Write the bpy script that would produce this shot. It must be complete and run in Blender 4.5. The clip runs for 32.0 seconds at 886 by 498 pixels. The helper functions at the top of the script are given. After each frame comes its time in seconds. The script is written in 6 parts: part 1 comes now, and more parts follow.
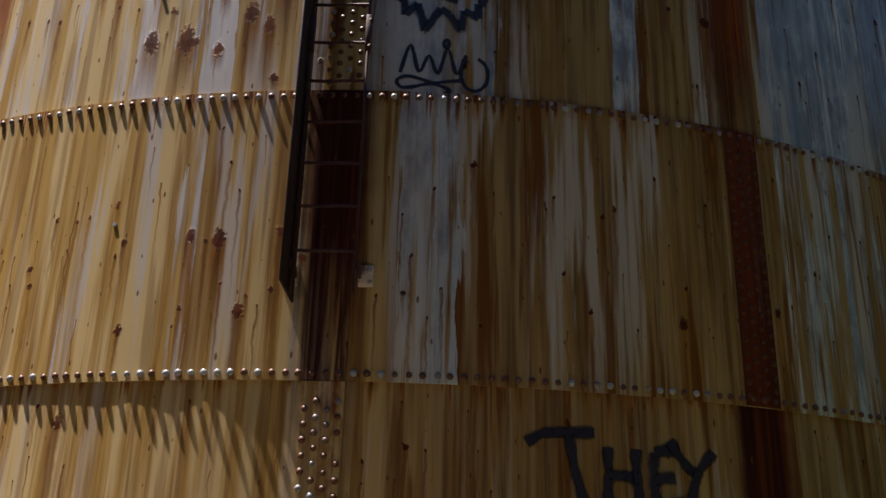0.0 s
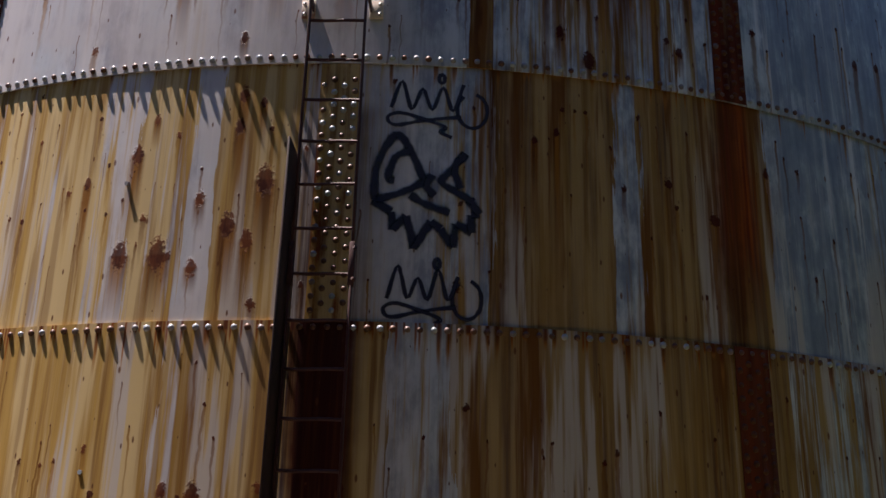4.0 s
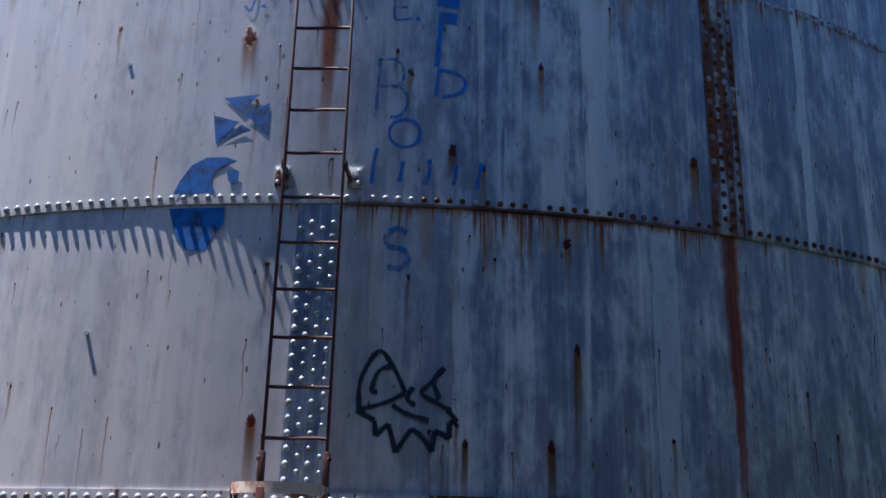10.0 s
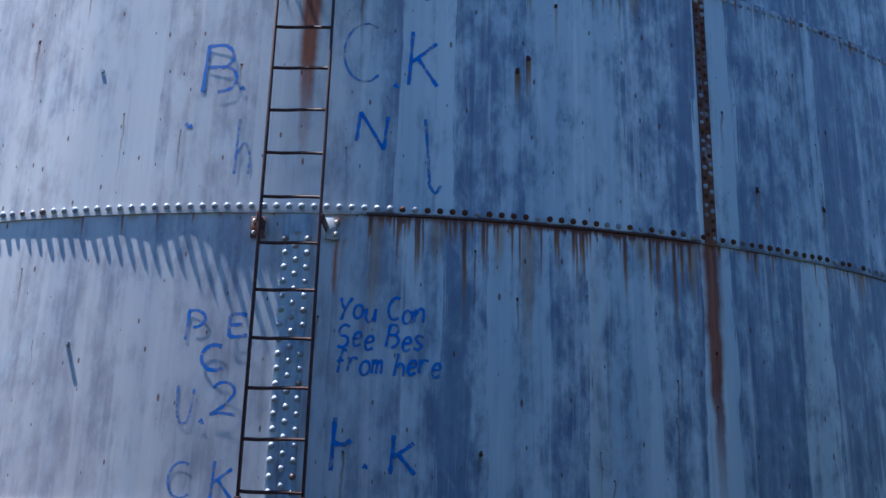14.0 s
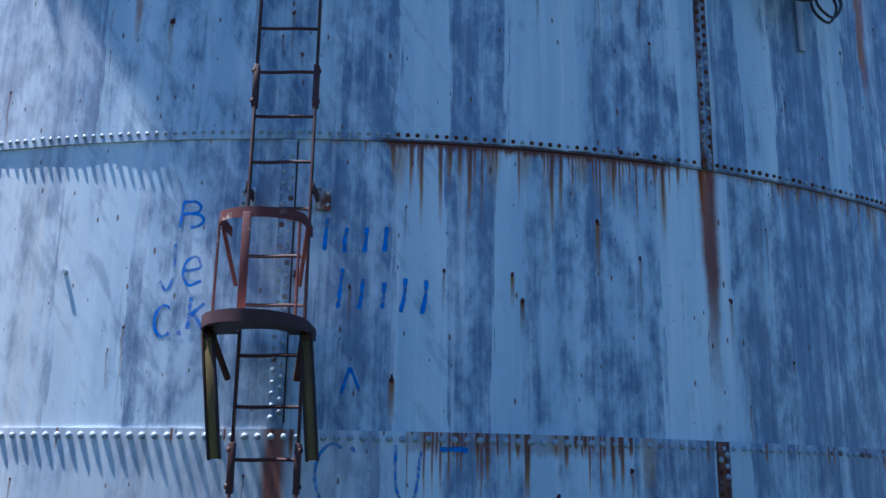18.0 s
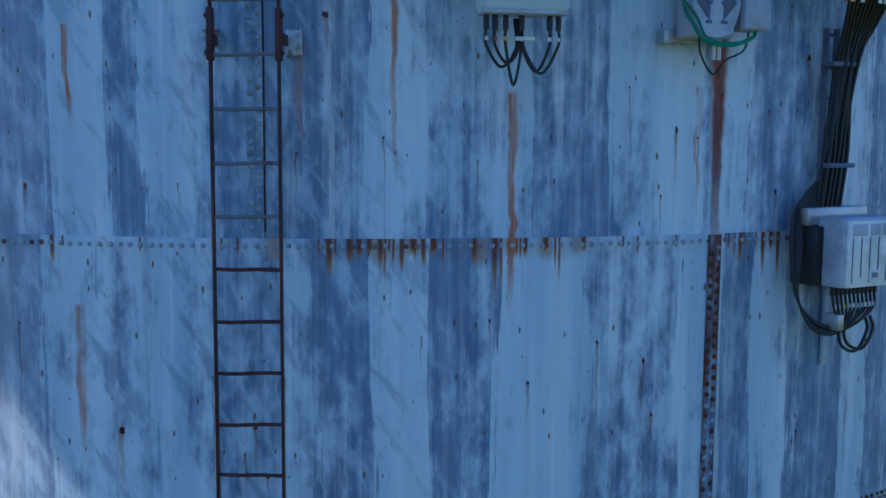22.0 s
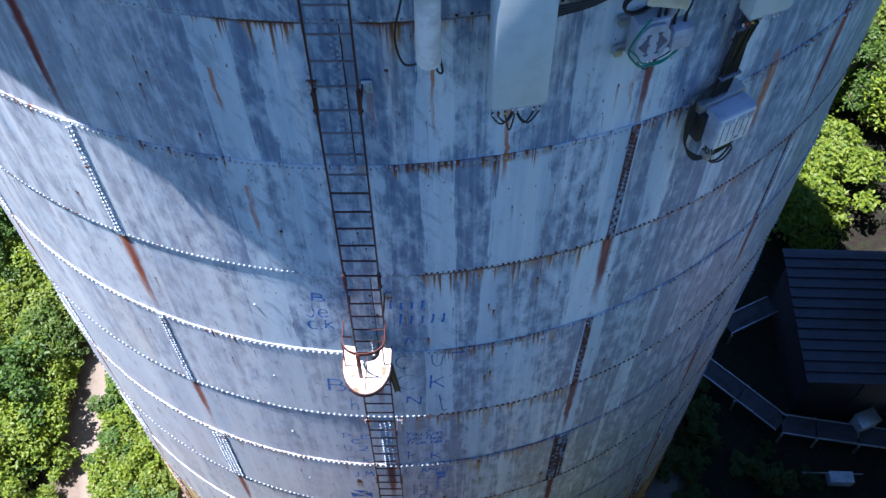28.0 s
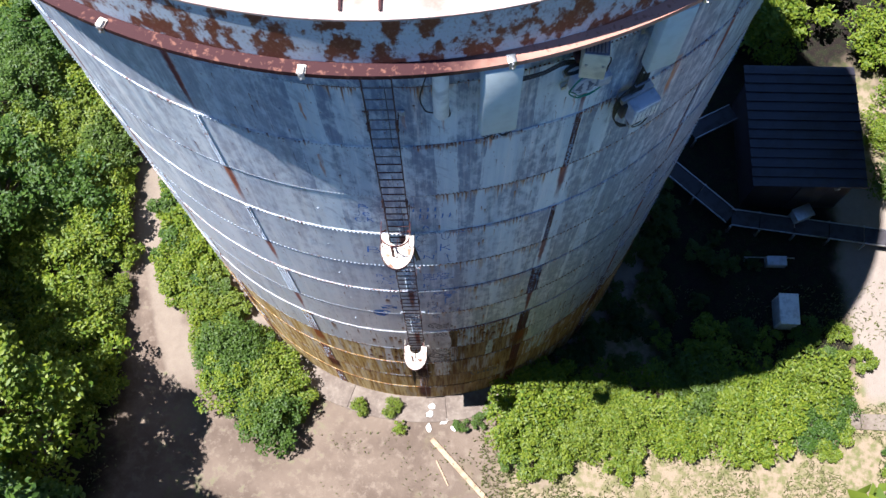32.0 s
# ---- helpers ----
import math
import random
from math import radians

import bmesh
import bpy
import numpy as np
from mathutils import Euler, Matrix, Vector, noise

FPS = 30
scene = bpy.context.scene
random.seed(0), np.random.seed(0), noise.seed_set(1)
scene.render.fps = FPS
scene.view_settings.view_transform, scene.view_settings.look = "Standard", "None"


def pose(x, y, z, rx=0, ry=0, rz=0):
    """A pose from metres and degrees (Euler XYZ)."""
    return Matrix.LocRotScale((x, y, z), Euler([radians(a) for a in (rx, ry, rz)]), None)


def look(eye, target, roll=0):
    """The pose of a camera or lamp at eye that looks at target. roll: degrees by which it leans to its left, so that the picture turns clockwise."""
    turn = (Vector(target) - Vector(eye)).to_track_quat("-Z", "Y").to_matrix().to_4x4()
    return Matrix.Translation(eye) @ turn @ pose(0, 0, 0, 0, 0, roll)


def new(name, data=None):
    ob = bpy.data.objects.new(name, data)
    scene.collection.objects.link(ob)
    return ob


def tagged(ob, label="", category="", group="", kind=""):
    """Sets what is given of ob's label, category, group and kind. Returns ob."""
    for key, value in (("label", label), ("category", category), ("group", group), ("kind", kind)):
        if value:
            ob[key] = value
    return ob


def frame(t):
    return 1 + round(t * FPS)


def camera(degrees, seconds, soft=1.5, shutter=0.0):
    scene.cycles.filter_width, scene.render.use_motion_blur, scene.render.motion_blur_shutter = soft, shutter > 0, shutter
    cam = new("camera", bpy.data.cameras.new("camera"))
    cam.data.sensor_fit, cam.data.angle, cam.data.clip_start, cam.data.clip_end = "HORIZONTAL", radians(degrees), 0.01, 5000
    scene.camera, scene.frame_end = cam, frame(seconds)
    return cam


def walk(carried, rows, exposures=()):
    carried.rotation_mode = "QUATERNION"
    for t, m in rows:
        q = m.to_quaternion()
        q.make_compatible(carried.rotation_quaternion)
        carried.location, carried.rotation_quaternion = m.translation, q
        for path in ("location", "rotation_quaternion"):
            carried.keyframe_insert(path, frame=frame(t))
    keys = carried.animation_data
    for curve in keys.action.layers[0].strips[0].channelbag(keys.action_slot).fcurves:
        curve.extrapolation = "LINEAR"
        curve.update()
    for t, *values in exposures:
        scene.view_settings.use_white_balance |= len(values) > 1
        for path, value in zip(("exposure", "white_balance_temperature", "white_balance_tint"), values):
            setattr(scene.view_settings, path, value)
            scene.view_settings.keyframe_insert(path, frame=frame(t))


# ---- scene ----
cam = camera(48.2, 32.0)
PATH = [
    (0.0, pose(0.532, -12.487, 1.831, 111.24, -1.37, -0.01)),
    (0.5, pose(0.541, -12.504, 1.970, 111.05, -1.39, 0.00)),
    (1.0, pose(0.549, -12.521, 2.142, 110.87, -1.41, 0.03)),
    (1.5, pose(0.556, -12.533, 2.335, 110.64, -1.42, 0.07)),
    (2.0, pose(0.563, -12.547, 2.542, 110.37, -1.42, 0.10)),
    (2.5, pose(0.567, -12.563, 2.754, 110.08, -1.40, 0.11)),
    (4.5, pose(0.553, -12.645, 3.886, 108.80, -1.27, 0.08)),
    (5.0, pose(0.547, -12.651, 4.227, 108.76, -1.27, 0.05)),
    (5.5, pose(0.544, -12.651, 4.591, 108.75, -1.26, -0.02)),
    (6.0, pose(0.547, -12.645, 4.958, 108.71, -1.26, -0.07)),
    (6.5, pose(0.555, -12.639, 5.332, 108.60, -1.26, -0.09)),
    (7.0, pose(0.568, -12.640, 5.733, 108.48, -1.25, -0.08)),
    (7.5, pose(0.581, -12.641, 6.155, 108.36, -1.26, -0.08)),
    (8.0, pose(0.595, -12.651, 6.593, 108.25, -1.29, -0.15)),
    (8.5, pose(0.600, -12.658, 7.024, 108.10, -1.32, -0.16)),
    (9.0, pose(0.604, -12.661, 7.446, 107.98, -1.34, -0.18)),
    (9.5, pose(0.608, -12.660, 7.873, 107.86, -1.34, -0.15)),
    (10.0, pose(0.615, -12.656, 8.304, 107.72, -1.32, -0.12)),
    (10.5, pose(0.623, -12.664, 8.750, 107.57, -1.30, -0.13)),
    (11.0, pose(0.626, -12.673, 9.232, 107.37, -1.28, -0.14)),
    (11.5, pose(0.627, -12.681, 9.717, 107.16, -1.28, -0.12)),
    (12.0, pose(0.632, -12.685, 10.199, 106.98, -1.30, -0.12)),
    (12.5, pose(0.641, -12.695, 10.665, 106.88, -1.31, -0.15)),
    (13.0, pose(0.656, -12.705, 11.133, 106.80, -1.33, -0.21)),
    (13.5, pose(0.679, -12.702, 11.617, 106.68, -1.34, -0.35)),
    (14.0, pose(0.697, -12.690, 12.113, 106.53, -1.36, -0.48)),
    (14.5, pose(0.705, -12.677, 12.611, 106.40, -1.37, -0.57)),
    (15.0, pose(0.707, -12.660, 13.107, 106.25, -1.37, -0.63)),
    (15.5, pose(0.706, -12.646, 13.576, 106.13, -1.36, -0.70)),
    (17.5, pose(0.684, -12.579, 15.130, 105.95, -0.84, -0.85)),
    (18.0, pose(0.677, -12.579, 15.535, 104.34, -0.82, -0.87)),
    (18.5, pose(0.671, -12.577, 15.999, 102.56, -0.82, -0.86)),
    (19.0, pose(0.676, -12.568, 16.518, 100.61, -0.82, -0.88)),
    (19.5, pose(0.698, -12.548, 17.048, 98.39, -0.78, -0.92)),
    (20.0, pose(0.726, -12.519, 17.594, 95.91, -0.73, -0.90)),
    (20.5, pose(0.755, -12.485, 18.175, 93.23, -0.67, -0.84)),
    (21.0, pose(0.779, -12.441, 18.788, 90.33, -0.59, -0.76)),
    (21.5, pose(0.788, -12.397, 19.441, 87.20, -0.51, -0.63)),
    (22.0, pose(0.783, -12.359, 20.076, 83.76, -0.38, -0.51)),
    (22.5, pose(0.769, -12.334, 20.641, 79.94, -0.22, -0.45)),
    (23.0, pose(0.748, -12.328, 21.152, 75.79, -0.05, -0.44)),
    (23.5, pose(0.733, -12.335, 21.643, 71.39, 0.11, -0.52)),
    (24.0, pose(0.730, -12.346, 22.143, 66.83, 0.25, -0.65)),
    (24.5, pose(0.737, -12.359, 22.653, 62.17, 0.35, -0.80)),
    (25.0, pose(0.747, -12.372, 23.186, 57.56, 0.42, -0.89)),
    (25.5, pose(0.738, -12.395, 23.711, 52.87, 0.47, -0.82)),
    (26.0, pose(0.713, -12.434, 24.208, 48.06, 0.50, -0.70)),
    (26.5, pose(0.688, -12.476, 24.735, 43.39, 0.49, -0.73)),
    (28.5, pose(0.542, -12.541, 27.230, 31.31, 0.21, -1.16)),
    (29.0, pose(0.515, -12.549, 27.891, 29.25, 0.22, -1.31)),
    (29.5, pose(0.494, -12.554, 28.517, 27.28, 0.24, -1.44)),
    (30.0, pose(0.485, -12.560, 29.153, 25.20, 0.29, -1.45)),
    (30.5, pose(0.487, -12.563, 29.832, 23.07, 0.34, -1.45)),
    (31.0, pose(0.497, -12.562, 30.544, 21.07, 0.40, -1.44)),
    (31.5, pose(0.508, -12.558, 31.231, 19.29, 0.47, -1.46)),
    (32.0, pose(0.519, -12.535, 31.957, 18.24, 0.54, -1.54)),
]
EXPOSURES = [(0.0, 1.62, 5850, 18), (5.0, 1.62, 5800, 24), (7.0, 1.64, 5650, 23), (9.0, 1.70, 5350, 20), (12.0, 1.72, 5150, 16), (15.0, 1.78, 4850, 14), (18.0, 1.80, 4650, 11), (20.0, 1.90, 4620, 9), (24.0, 1.92, 4620, 9), (26.5, 1.92, 4720, 14), (29.0, 1.86, 4950, 16), (32.0, 1.64, 5080, 13)]
walk(cam, PATH, EXPOSURES)

# ---- plan: a riveted standpipe, its axis at the origin ----
R = 6.95             # radius of the shell
COURSE = 1.81        # height of one course of plates
BASE = -0.415        # foot of the shell, top of the ground
COURSES = 12         # full courses, then a short one under the eave
LIP = 0.014          # by which the outer courses stand proud
EAVE = 22.45
SEAM_OUT = 20.7      # degrees, butt seams of the outer courses, every 45
SEAM_IN = -1.5       # degrees, those of the inner courses
LADDER = -1.6        # degrees

# ---- light ----
SUN = Vector((-8.75, -0.25, 24.3))
world = bpy.data.worlds.new("sky")
scene.world = world
world.use_nodes = True
wt = world.node_tree
sky = wt.nodes.new("ShaderNodeTexSky")
sky.sky_type = "NISHITA"
sky.sun_disc = False
sky.sun_elevation = math.atan2(SUN.z, math.hypot(SUN.x, SUN.y))
sky.sun_rotation = math.atan2(SUN.x, SUN.y)
sky.air_density, sky.dust_density, sky.ozone_density = 1.0, 0.0, 4.0
wt.links.new(sky.outputs[0], wt.nodes["Background"].inputs[0])
wt.nodes["Background"].inputs[1].default_value = 0.041
sun = new("sun", bpy.data.lights.new("sun", "SUN"))
sun.data.energy, sun.data.angle, sun.data.color = 5.0, radians(0.53), (1.0, 0.83, 0.63)
sun.matrix_world = look(SUN * 3, (0, 0, 0))


# ---- node helpers ----
class Nodes:
    """A material's node tree, written as sums."""
    def __init__(self, name):
        self.mat = bpy.data.materials.new(name)
        self.mat.use_nodes = True
        self.t = self.mat.node_tree
        self.b = self.t.nodes["Principled BSDF"]

    def put(self, socket, v):
        if isinstance(v, bpy.types.NodeSocket):
            self.t.links.new(v, socket)
        elif v is not None:
            socket.default_value = v

    def m(self, op, a, b=None, c=None, clamp=False):
        n = self.t.nodes.new("ShaderNodeMath")
        n.operation, n.use_clamp = op, clamp
        for s, v in zip(n.inputs, (a, b, c)):
            self.put(s, v)
        return n.outputs[0]

    def add(self, a, b): return self.m("ADD", a, b)
    def sub(self, a, b): return self.m("SUBTRACT", a, b)
    def mul(self, a, b): return self.m("MULTIPLY", a, b)
    def div(self, a, b): return self.m("DIVIDE", a, b)
    def lo(self, a, b): return self.m("MINIMUM", a, b)
    def hi(self, a, b): return self.m("MAXIMUM", a, b)
    def floor(self, a): return self.m("FLOOR", a)
    def fract(self, a): return self.m("FRACT", a)
    def abs(self, a): return self.m("ABSOLUTE", a)

    def step(self, v, a, b, lo=0.0, hi=1.0):
        """Smoothly from lo at a to hi at b."""
        n = self.t.nodes.new("ShaderNodeMapRange")
        n.interpolation_type = "SMOOTHSTEP"
        for s, x in zip(n.inputs, (v, a, b, lo, hi)):
            self.put(s, x)
        return n.outputs[0]

    def vec(self, x=0.0, y=0.0, z=0.0):
        n = self.t.nodes.new("ShaderNodeCombineXYZ")
        for s, v in zip(n.inputs, (x, y, z)):
            self.put(s, v)
        return n.outputs[0]

    def split(self, v):
        n = self.t.nodes.new("ShaderNodeSeparateXYZ")
        self.put(n.inputs[0], v)
        return n.outputs

    def pos(self):
        return self.t.nodes.new("ShaderNodeNewGeometry").outputs["Position"]

    def local(self):
        return self.t.nodes.new("ShaderNodeTexCoord").outputs["Object"]

    def rnd(self):
        return self.t.nodes.new("ShaderNodeObjectInfo").outputs["Random"]

    def island(self):
        return self.t.nodes.new("ShaderNodeNewGeometry").outputs["Random Per Island"]

    def noise(self, v, scale=1.0, detail=3.0, rough=0.55):
        n = self.t.nodes.new("ShaderNodeTexNoise")
        self.put(n.inputs["Vector"], v)
        n.inputs["Scale"].default_value, n.inputs["Detail"].default_value, n.inputs["Roughness"].default_value = scale, detail, rough
        return n.outputs[0]

    def white(self, v):
        n = self.t.nodes.new("ShaderNodeTexWhiteNoise")
        self.put(n.inputs["Vector"], v)
        return self.split(n.outputs["Color"])

    def mix(self, f, a, b):
        n = self.t.nodes.new("ShaderNodeMix")
        n.data_type = "RGBA"
        self.put(n.inputs[0], f)
        for s, v in ((n.inputs[6], a), (n.inputs[7], b)):
            self.put(s, (*v, 1) if isinstance(v, tuple) else v)
        return n.outputs[2]

    def bump(self, h, strength=0.3, distance=0.01):
        n = self.t.nodes.new("ShaderNodeBump")
        n.inputs["Strength"].default_value, n.inputs["Distance"].default_value = strength, distance
        self.put(n.inputs["Height"], h)
        self.t.links.new(n.outputs[0], self.b.inputs["Normal"])

    def done(self, colour, rough=0.6, metal=0.0, spec=0.5):
        self.put(self.b.inputs["Base Color"], (*colour, 1) if isinstance(colour, tuple) else colour)
        self.put(self.b.inputs["Roughness"], rough)
        self.put(self.b.inputs["Metallic"], metal)
        self.b.inputs["Specular IOR Level"].default_value = spec
        return self.mat


class Layer(Nodes):
    """A node group with numbers going in and numbers coming out."""
    def __init__(self, name, names):
        self.t = bpy.data.node_groups.new(name, "ShaderNodeTree")
        for label in names:
            self.t.interface.new_socket(label, in_out="INPUT", socket_type="NodeSocketFloat")
        self.ins = self.t.nodes.new("NodeGroupInput").outputs[:len(names)]

    def close(self, *outs):
        for k in range(len(outs)):
            self.t.interface.new_socket("out %d" % k, in_out="OUTPUT", socket_type="NodeSocketFloat")
        end = self.t.nodes.new("NodeGroupOutput")
        for k, o in enumerate(outs):
            self.t.links.new(o, end.inputs[k])
        return self.t

    @staticmethod
    def use(n, tree, *values):
        g = n.t.nodes.new("ShaderNodeGroup")
        g.node_tree = tree
        for s, v in zip(g.inputs, values):
            n.put(s, v)
        return g.outputs


def runs_layer():
    """A blister with a ragged head and a run below it that fades or reaches the next ring."""
    n = Layer("runs", ("us", "z", "f", "course", "seed", "w", "k", "lots", "wide", "long", "at", "span", "least"))
    us, z, f, course, seed, w, k, lots, wide, long, at, span, least = n.ins
    wob = n.mul(n.sub(n.noise(n.vec(us, z, k), 6.0, 3.0), 0.5), 0.05)
    un = n.div(n.add(us, wob), w)
    i = n.floor(un)
    a, b, c = n.white(n.vec(i, course, n.add(k, n.mul(seed, 5.0))))
    d, e, g = n.white(n.vec(course, i, n.add(k, 4.0)))
    here = n.m("LESS_THAN", d, lots)
    cx = n.abs(n.mul(n.sub(n.fract(un), n.add(0.3, n.mul(a, 0.4))), w))
    drop = n.mul(n.sub(n.add(at, n.mul(b, span)), f), COURSE)
    half = n.mul(n.add(0.25, n.mul(n.mul(c, c), 0.75)), wide)
    rag = n.mul(n.sub(n.noise(n.vec(us, z, k), 42.0, 3.0, 0.65), 0.5), 3.0)
    r = n.add(n.div(n.m("SQRT", n.add(n.mul(cx, cx), n.mul(n.mul(drop, drop), 0.55))), half), rag)
    spot = n.mul(n.step(r, 1.15, 0.75), here)
    reach = n.add(least, n.mul(n.mul(e, long), n.step(z, 12.0, 6.0, 0.5, 1.0)))
    down = n.div(drop, reach)
    thin = n.mul(half, n.step(down, 0.0, 1.0, 1.05, 0.7))
    edge = n.step(n.add(cx, n.mul(rag, n.mul(half, 0.12))), n.mul(thin, 1.25), n.mul(thin, 0.45))
    tail = n.mul(edge, n.mul(n.step(drop, -0.008, 0.012), n.m("SUBTRACT", 1.0, down, clamp=True)))
    return n.close(spot, n.mul(tail, here))


def drip_layer():
    """One blister at its place, and the run below it."""
    n = Layer("drip", ("along", "z", "rag", "fibre", "at", "top", "half", "length"))
    along, z, rag, fibre, at, top, half, length = n.ins
    dx = n.add(n.sub(along, at), n.mul(rag, n.mul(half, 0.22)))
    dz = n.sub(top, z)
    r = n.div(n.m("SQRT", n.add(n.mul(dx, dx), n.mul(n.mul(dz, dz), 0.30))), half)
    head = n.step(n.add(r, n.mul(rag, 1.2)), 1.0, 0.65)
    down = n.div(n.add(dz, n.mul(n.sub(fibre, 0.5), n.mul(length, 0.5))), length)
    tail = n.mul(n.step(n.abs(dx), n.mul(half, 1.45), n.mul(half, 0.6)), n.mul(n.step(dz, -0.01, 0.012), n.m("SUBTRACT", 1.0, down, clamp=True)))
    return n.close(head, n.m("MULTIPLY", tail, n.add(0.55, n.mul(fibre, 1.3)), clamp=True))


def stain_layer():
    """One long stain: where it starts, where it ends and how wide it is."""
    n = Layer("stain", ("along", "z", "fibre", "at", "top", "length", "half"))
    along, z, fibre, at, top, length, half = n.ins
    line = n.add(n.sub(along, at), n.add(n.mul(n.sub(n.noise(n.vec(along, n.mul(z, 1.2), at), 3.0, 3.0), 0.5), 0.10), n.mul(n.sub(fibre, 0.5), half)))
    down = n.div(n.sub(top, z), length)
    shape = n.mul(n.step(n.abs(line), n.mul(half, n.step(down, 0.0, 1.0, 1.0, 0.45)), n.mul(half, 0.25)), n.mul(n.step(down, -0.01, 0.02), n.step(down, 1.0, 0.6)))
    return n.close(shape, n.mul(shape, n.step(fibre, 0.36, 0.62, 0.2, 1.0)))


RUNS, DRIP, STAIN = runs_layer(), drip_layer(), stain_layer()
OCHRE, RUST, DARK = (0.38, 0.16, 0.014), (0.18, 0.046, 0.008), (0.05, 0.010, 0.006)

# how the old coats and the right side's shade lie on each course: degrees where a strip begins, and how pale it is
COATS_AND_SHADE = {}
# courses 3 and 4 step darker to the right, shade carried in the tone
COATS_AND_SHADE[3] = ((-20, 0.7), (-3.0, 0.5), (5.0, 0.35), (20.0, 0.15))
COATS_AND_SHADE[4] = ((-20, 0.7), (-4.0, 0.62), (0.2, 0.55), (5.0, 0.55), (20.0, 0.12), (26.0, 0.05))
COATS_AND_SHADE[5] = ((-20, 0.6), (-17.2, 0.75), (-15.8, 0.62), (-3.9, 0.45), (0.1, 0.35), (5.2, 0.7), (6.1, 0.55), (9.3, 0.25), (15.8, 0.8), (17.2, 0.25), (20.3, 0.3), (22.2, 0.15), (27.0, 0.25))
COATS_AND_SHADE[6] = ((-20, 0.8), (-15.6, 0.6), (-9.1, 0.7), (-3.7, 0.6), (-0.3, 0.45), (1.1, 0.35), (5.4, 0.22), (7.7, 0.55), (10.4, 0.4), (12.2, 0.75), (13.1, 0.45), (14.4, 0.28), (22.0, 0.2), (26.1, 0.75), (27.0, 0.2))
COATS_AND_SHADE[7] = ((-20, 0.85), (-16.6, 0.55), (-10.0, 0.7), (-7.6, 0.5), (-2.9, 0.6), (-0.6, 0.85), (0.0, 0.45), (4.0, 0.75), (5.7, 0.3), (8.0, 0.65), (11.3, 0.28), (13.5, 0.75), (17.0, 0.28), (19.8, 0.8), (22.1, 0.22), (26.6, 0.7), (28.9, 0.2))
COATS_AND_SHADE[8] = ((-20, 0.5), (-14.7, 0.65), (-11.7, 0.85), (-9.3, 0.45), (-4.3, 0.7), (-0.3, 0.45), (2.2, 0.25), (3.1, 0.85), (6.2, 0.32), (9.9, 0.65), (15.5, 0.25), (19.9, 0.8), (22.5, 0.18), (25.3, 0.45), (28.4, 0.8), (29.4, 0.2))
COATS_AND_SHADE[9] = ((-20, 0.55), (-13.1, 0.9), (-9.2, 0.42), (-4.4, 0.5), (0.1, 0.3), (3.7, 0.9), (6.3, 0.25), (8.5, 0.8), (10.0, 0.5), (12.3, 0.4), (17.5, 0.8), (21.7, 0.42), (26.0, 0.25))
COATS_AND_SHADE[10] = ((-20, 0.5), (-14.4, 0.38), (-12.0, 0.8), (-9.3, 0.52), (-6.3, 0.8), (-3.8, 0.5), (-0.6, 0.65), (0.7, 0.32), (3.5, 0.88), (6.1, 0.25), (9.4, 0.9), (13.8, 0.5), (14.7, 0.36), (18.8, 0.88), (21.2, 0.22), (23.0, 0.8), (25.5, 0.22), (29.6, 0.75), (31.6, 0.25))
COATS_AND_SHADE[11] = ((-20, 0.3), (-11.4, 0.75), (-8.6, 0.25), (-6.7, 0.65), (-3.6, 0.4), (-0.2, 0.22), (3.3, 0.85), (6.2, 0.5), (9.6, 0.8), (10.8, 0.3), (14.6, 0.8), (19.8, 0.45), (21.5, 0.8), (22.5, 0.4), (27.1, 0.25), (29.0, 0.7), (31.0, 0.3))
# iron-water wash on the low courses
WASH = {}
WASH[2] = ((-20, 0.9), (-15.3, 0.7), (-13.3, 0.95), (-9.6, 0.6), (-8.4, 0.9), (-4.3, 0.95), (0.1, 0.85), (1.8, 0.52), (4.6, 0.85), (8.2, 0.68), (10.3, 0.88), (14.8, 0.7), (15.8, 0.95), (22.8, 0.6), (30.7, 0.9))
WASH[3] = ((-20, 0.7), (-17.0, 0.82), (-14.6, 0.5), (-12.4, 0.85), (-11.2, 0.7), (-9.3, 0.3), (-7.6, 0.85), (-3.6, 0.5), (0.3, 0.5), (1.4, 0.2), (3.6, 0.5), (6.6, 0.95), (13.3, 0.5), (14.8, 0.95), (22.7, 0.15), (30.5, 0.5))
WASH[4] = ((-20, 0.22), (-15.0, 0.12), (-8.0, 0.25), (-4.0, 0.12), (0.0, 0.05), (5.0, 0.85), (6.6, 0.52), (8.5, 0.57), (10.0, 0.60), (17.0, 0.5), (20.5, 0.16), (23.0, 0.0))
# where the rivet row above a course weeps
WEEP = {}
WEEP[4] = ((-20, 0.05), (5.0, 0.8), (19.0, 0.25))
WEEP[5] = ((-20, 0.12), (-0.3, 0.65), (6.9, 0.9), (14.5, 0.6), (20.9, 0.25))
WEEP[6] = ((-20, 0.25), (6.7, 0.6), (18.1, 0.25))
WEEP[7] = ((-20, 0.15), (2.3, 0.85), (8.3, 1.0), (20.1, 0.4))
WEEP[8] = ((-20, 0.05), (4.8, 0.6), (15.7, 0.15))
WEEP[9] = ((-20, 0.03), (-0.2, 0.25), (3.4, 1.0), (18.9, 0.45), (22.1, 0.6))
WEEP[10] = ((-20, 0.12), (1.6, 0.42), (11.2, 0.3), (12.6, 0.45), (14.4, 0.2), (22.4, 0.45), (26.4, 0.25))
WEEP[11] = ((-20, 0.1), (-8.9, 0.8), (-3.4, 0.2), (0.6, 0.9), (5.0, 0.4), (12.0, 0.3))
